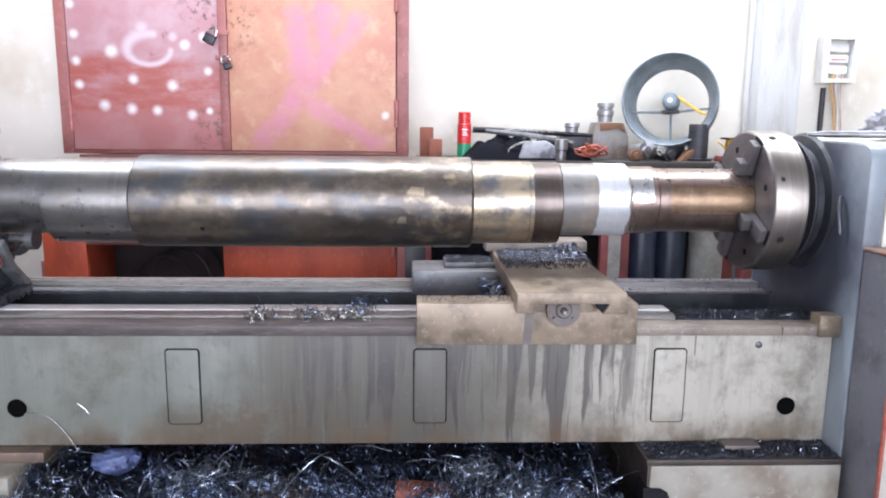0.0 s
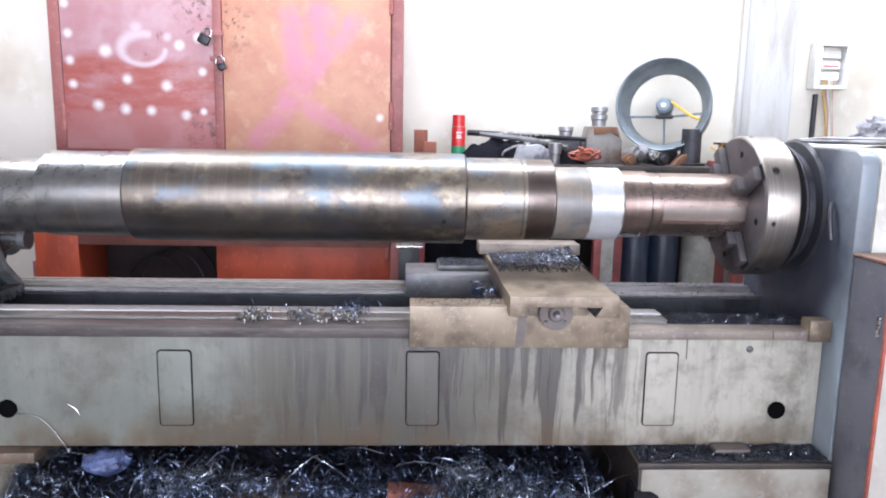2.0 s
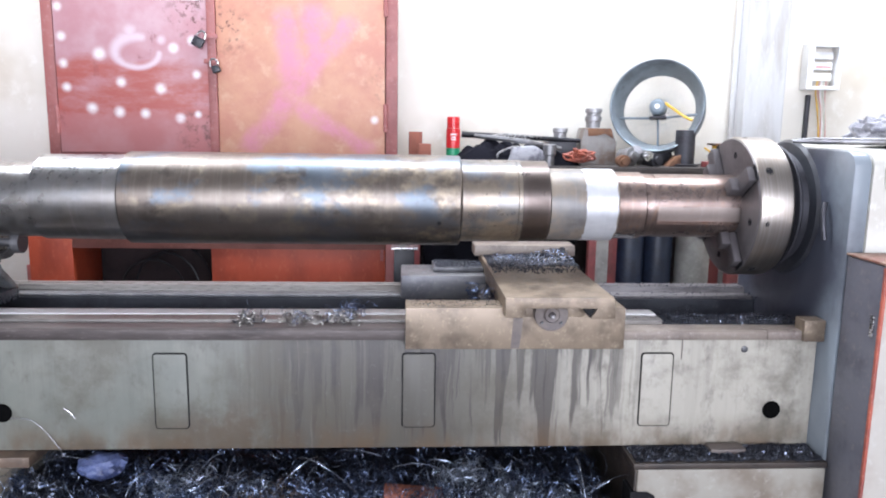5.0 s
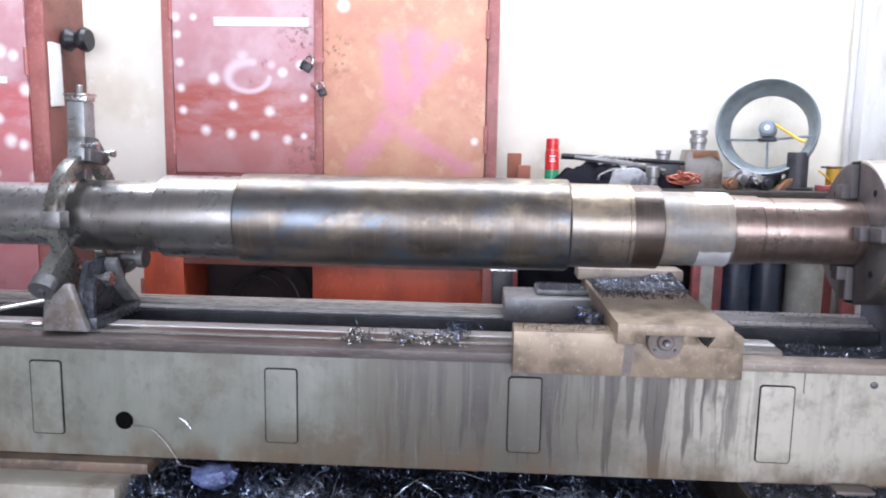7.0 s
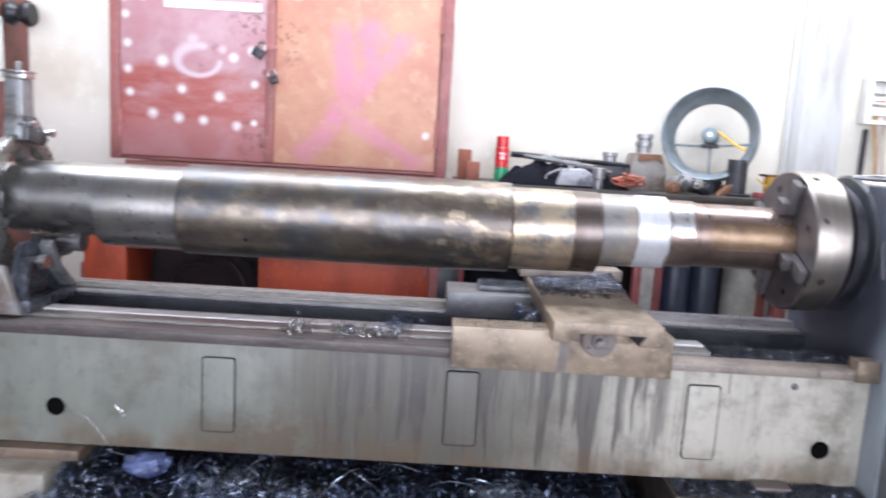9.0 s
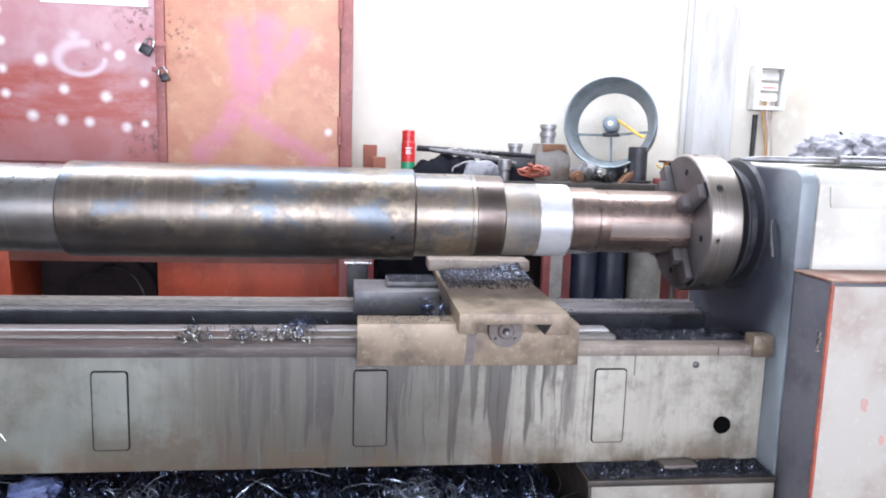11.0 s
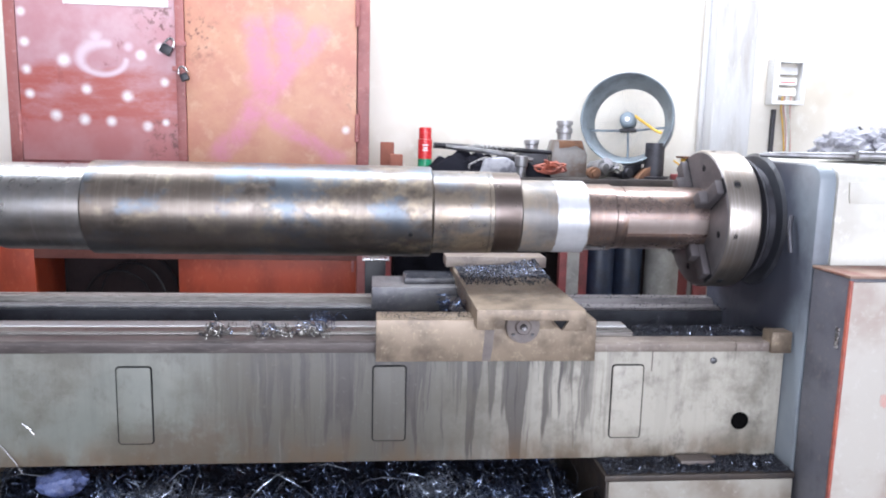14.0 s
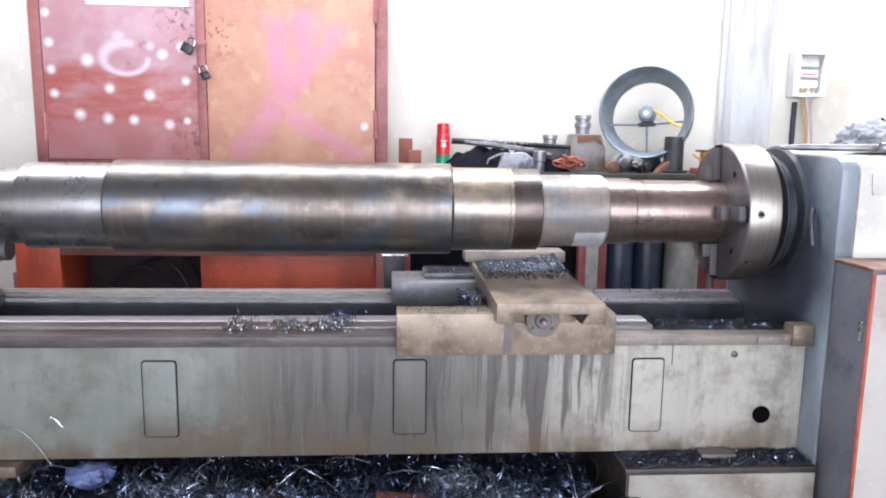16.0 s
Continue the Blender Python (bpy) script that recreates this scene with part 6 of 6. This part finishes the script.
    flakes("chips", 170, (0.78, 1.38, -0.12, -0.01), lambda x, y: 0.396, "coil", "bright scattered chips on the pedestal ledge", 47, (0.002, 0.006))
    flakes("chips", 150, (0.90, 1.36, 0.06, 0.19), lambda x, y: 0.806, "coil", "bright scattered chips on the sunken way", 48, (0.002, 0.005))
    # thin hairs of swarf hung on the bed front
    b = B()
    tube(b, curve_pts([(-1.27, -0.004, 0.505), (-1.21, -0.006, 0.50), (-1.17, -0.006, 0.47), (-1.13, -0.01, 0.42), (-1.10, -0.02, 0.38)]), 0.0012, 5)
    solid("swarf_hair", b, M["dull_steel"], "thin hair of swarf hanging on the bed", "swarf hair", "swarf hairs on the bed")
    for x, z in ((-1.10, 0.537),):
        b = B()
        tube(b, curve_pts([(x, -0.003, z), (x + 0.02, -0.005, z - 0.012), (x + 0.035, -0.004, z - 0.035)]), 0.0018, 5)
        solid("swarf_hair", b, M["steel"], "thin bright hair of swarf stuck to the bed", "swarf hair", "swarf hairs on the bed")
    # the bag and the brick in the heap
    b = B()
    bmesh.ops.create_icosphere(b, subdivisions=4, radius=1)
    for v in b.verts:
        p = v.co.copy()
        k = 1 + 0.25 * noise.noise(p * 1.8) + 0.12 * noise.noise(p * 5 + Vector((2, 2, 2)))
        v.co = (-0.985 + p.x * 0.078 * k, 0.0 + p.y * 0.06 * k, 0.34 + p.z * 0.038 * k)
    solid("plastic_bag", b, M["blue_bag"], "crumpled pale blue plastic bag in the swarf", "plastic bag")
    b = B()
    box(b, (-0.06, -0.17, 0.255), (0.13, -0.09, 0.305), 0.005)
    bmesh.ops.rotate(b, verts=b.verts, cent=(0.03, -0.13, 0.28), matrix=Matrix.Rotation(radians(5), 3, "Y"))
    solid("brick", b, M["brick"], "orange-red brick lying in the swarf", "brick")
    b = B()
    box(b, (-0.55, -0.22, 0.21), (-0.20, -0.15, 0.262), 0.005)
    solid("wood_block", b, M["ledge"], "dark oily wood block in the swarf", "wood block")


swarf()


# ---- what turns ----
def motions():
    rows = [(0.25 * i, pose(*SHAFT_AT, -30.0 * i, 0, 0)) for i in range(65)]
    walk(SHAFT, rows)
    walk(CHUCK, rows)


motions()
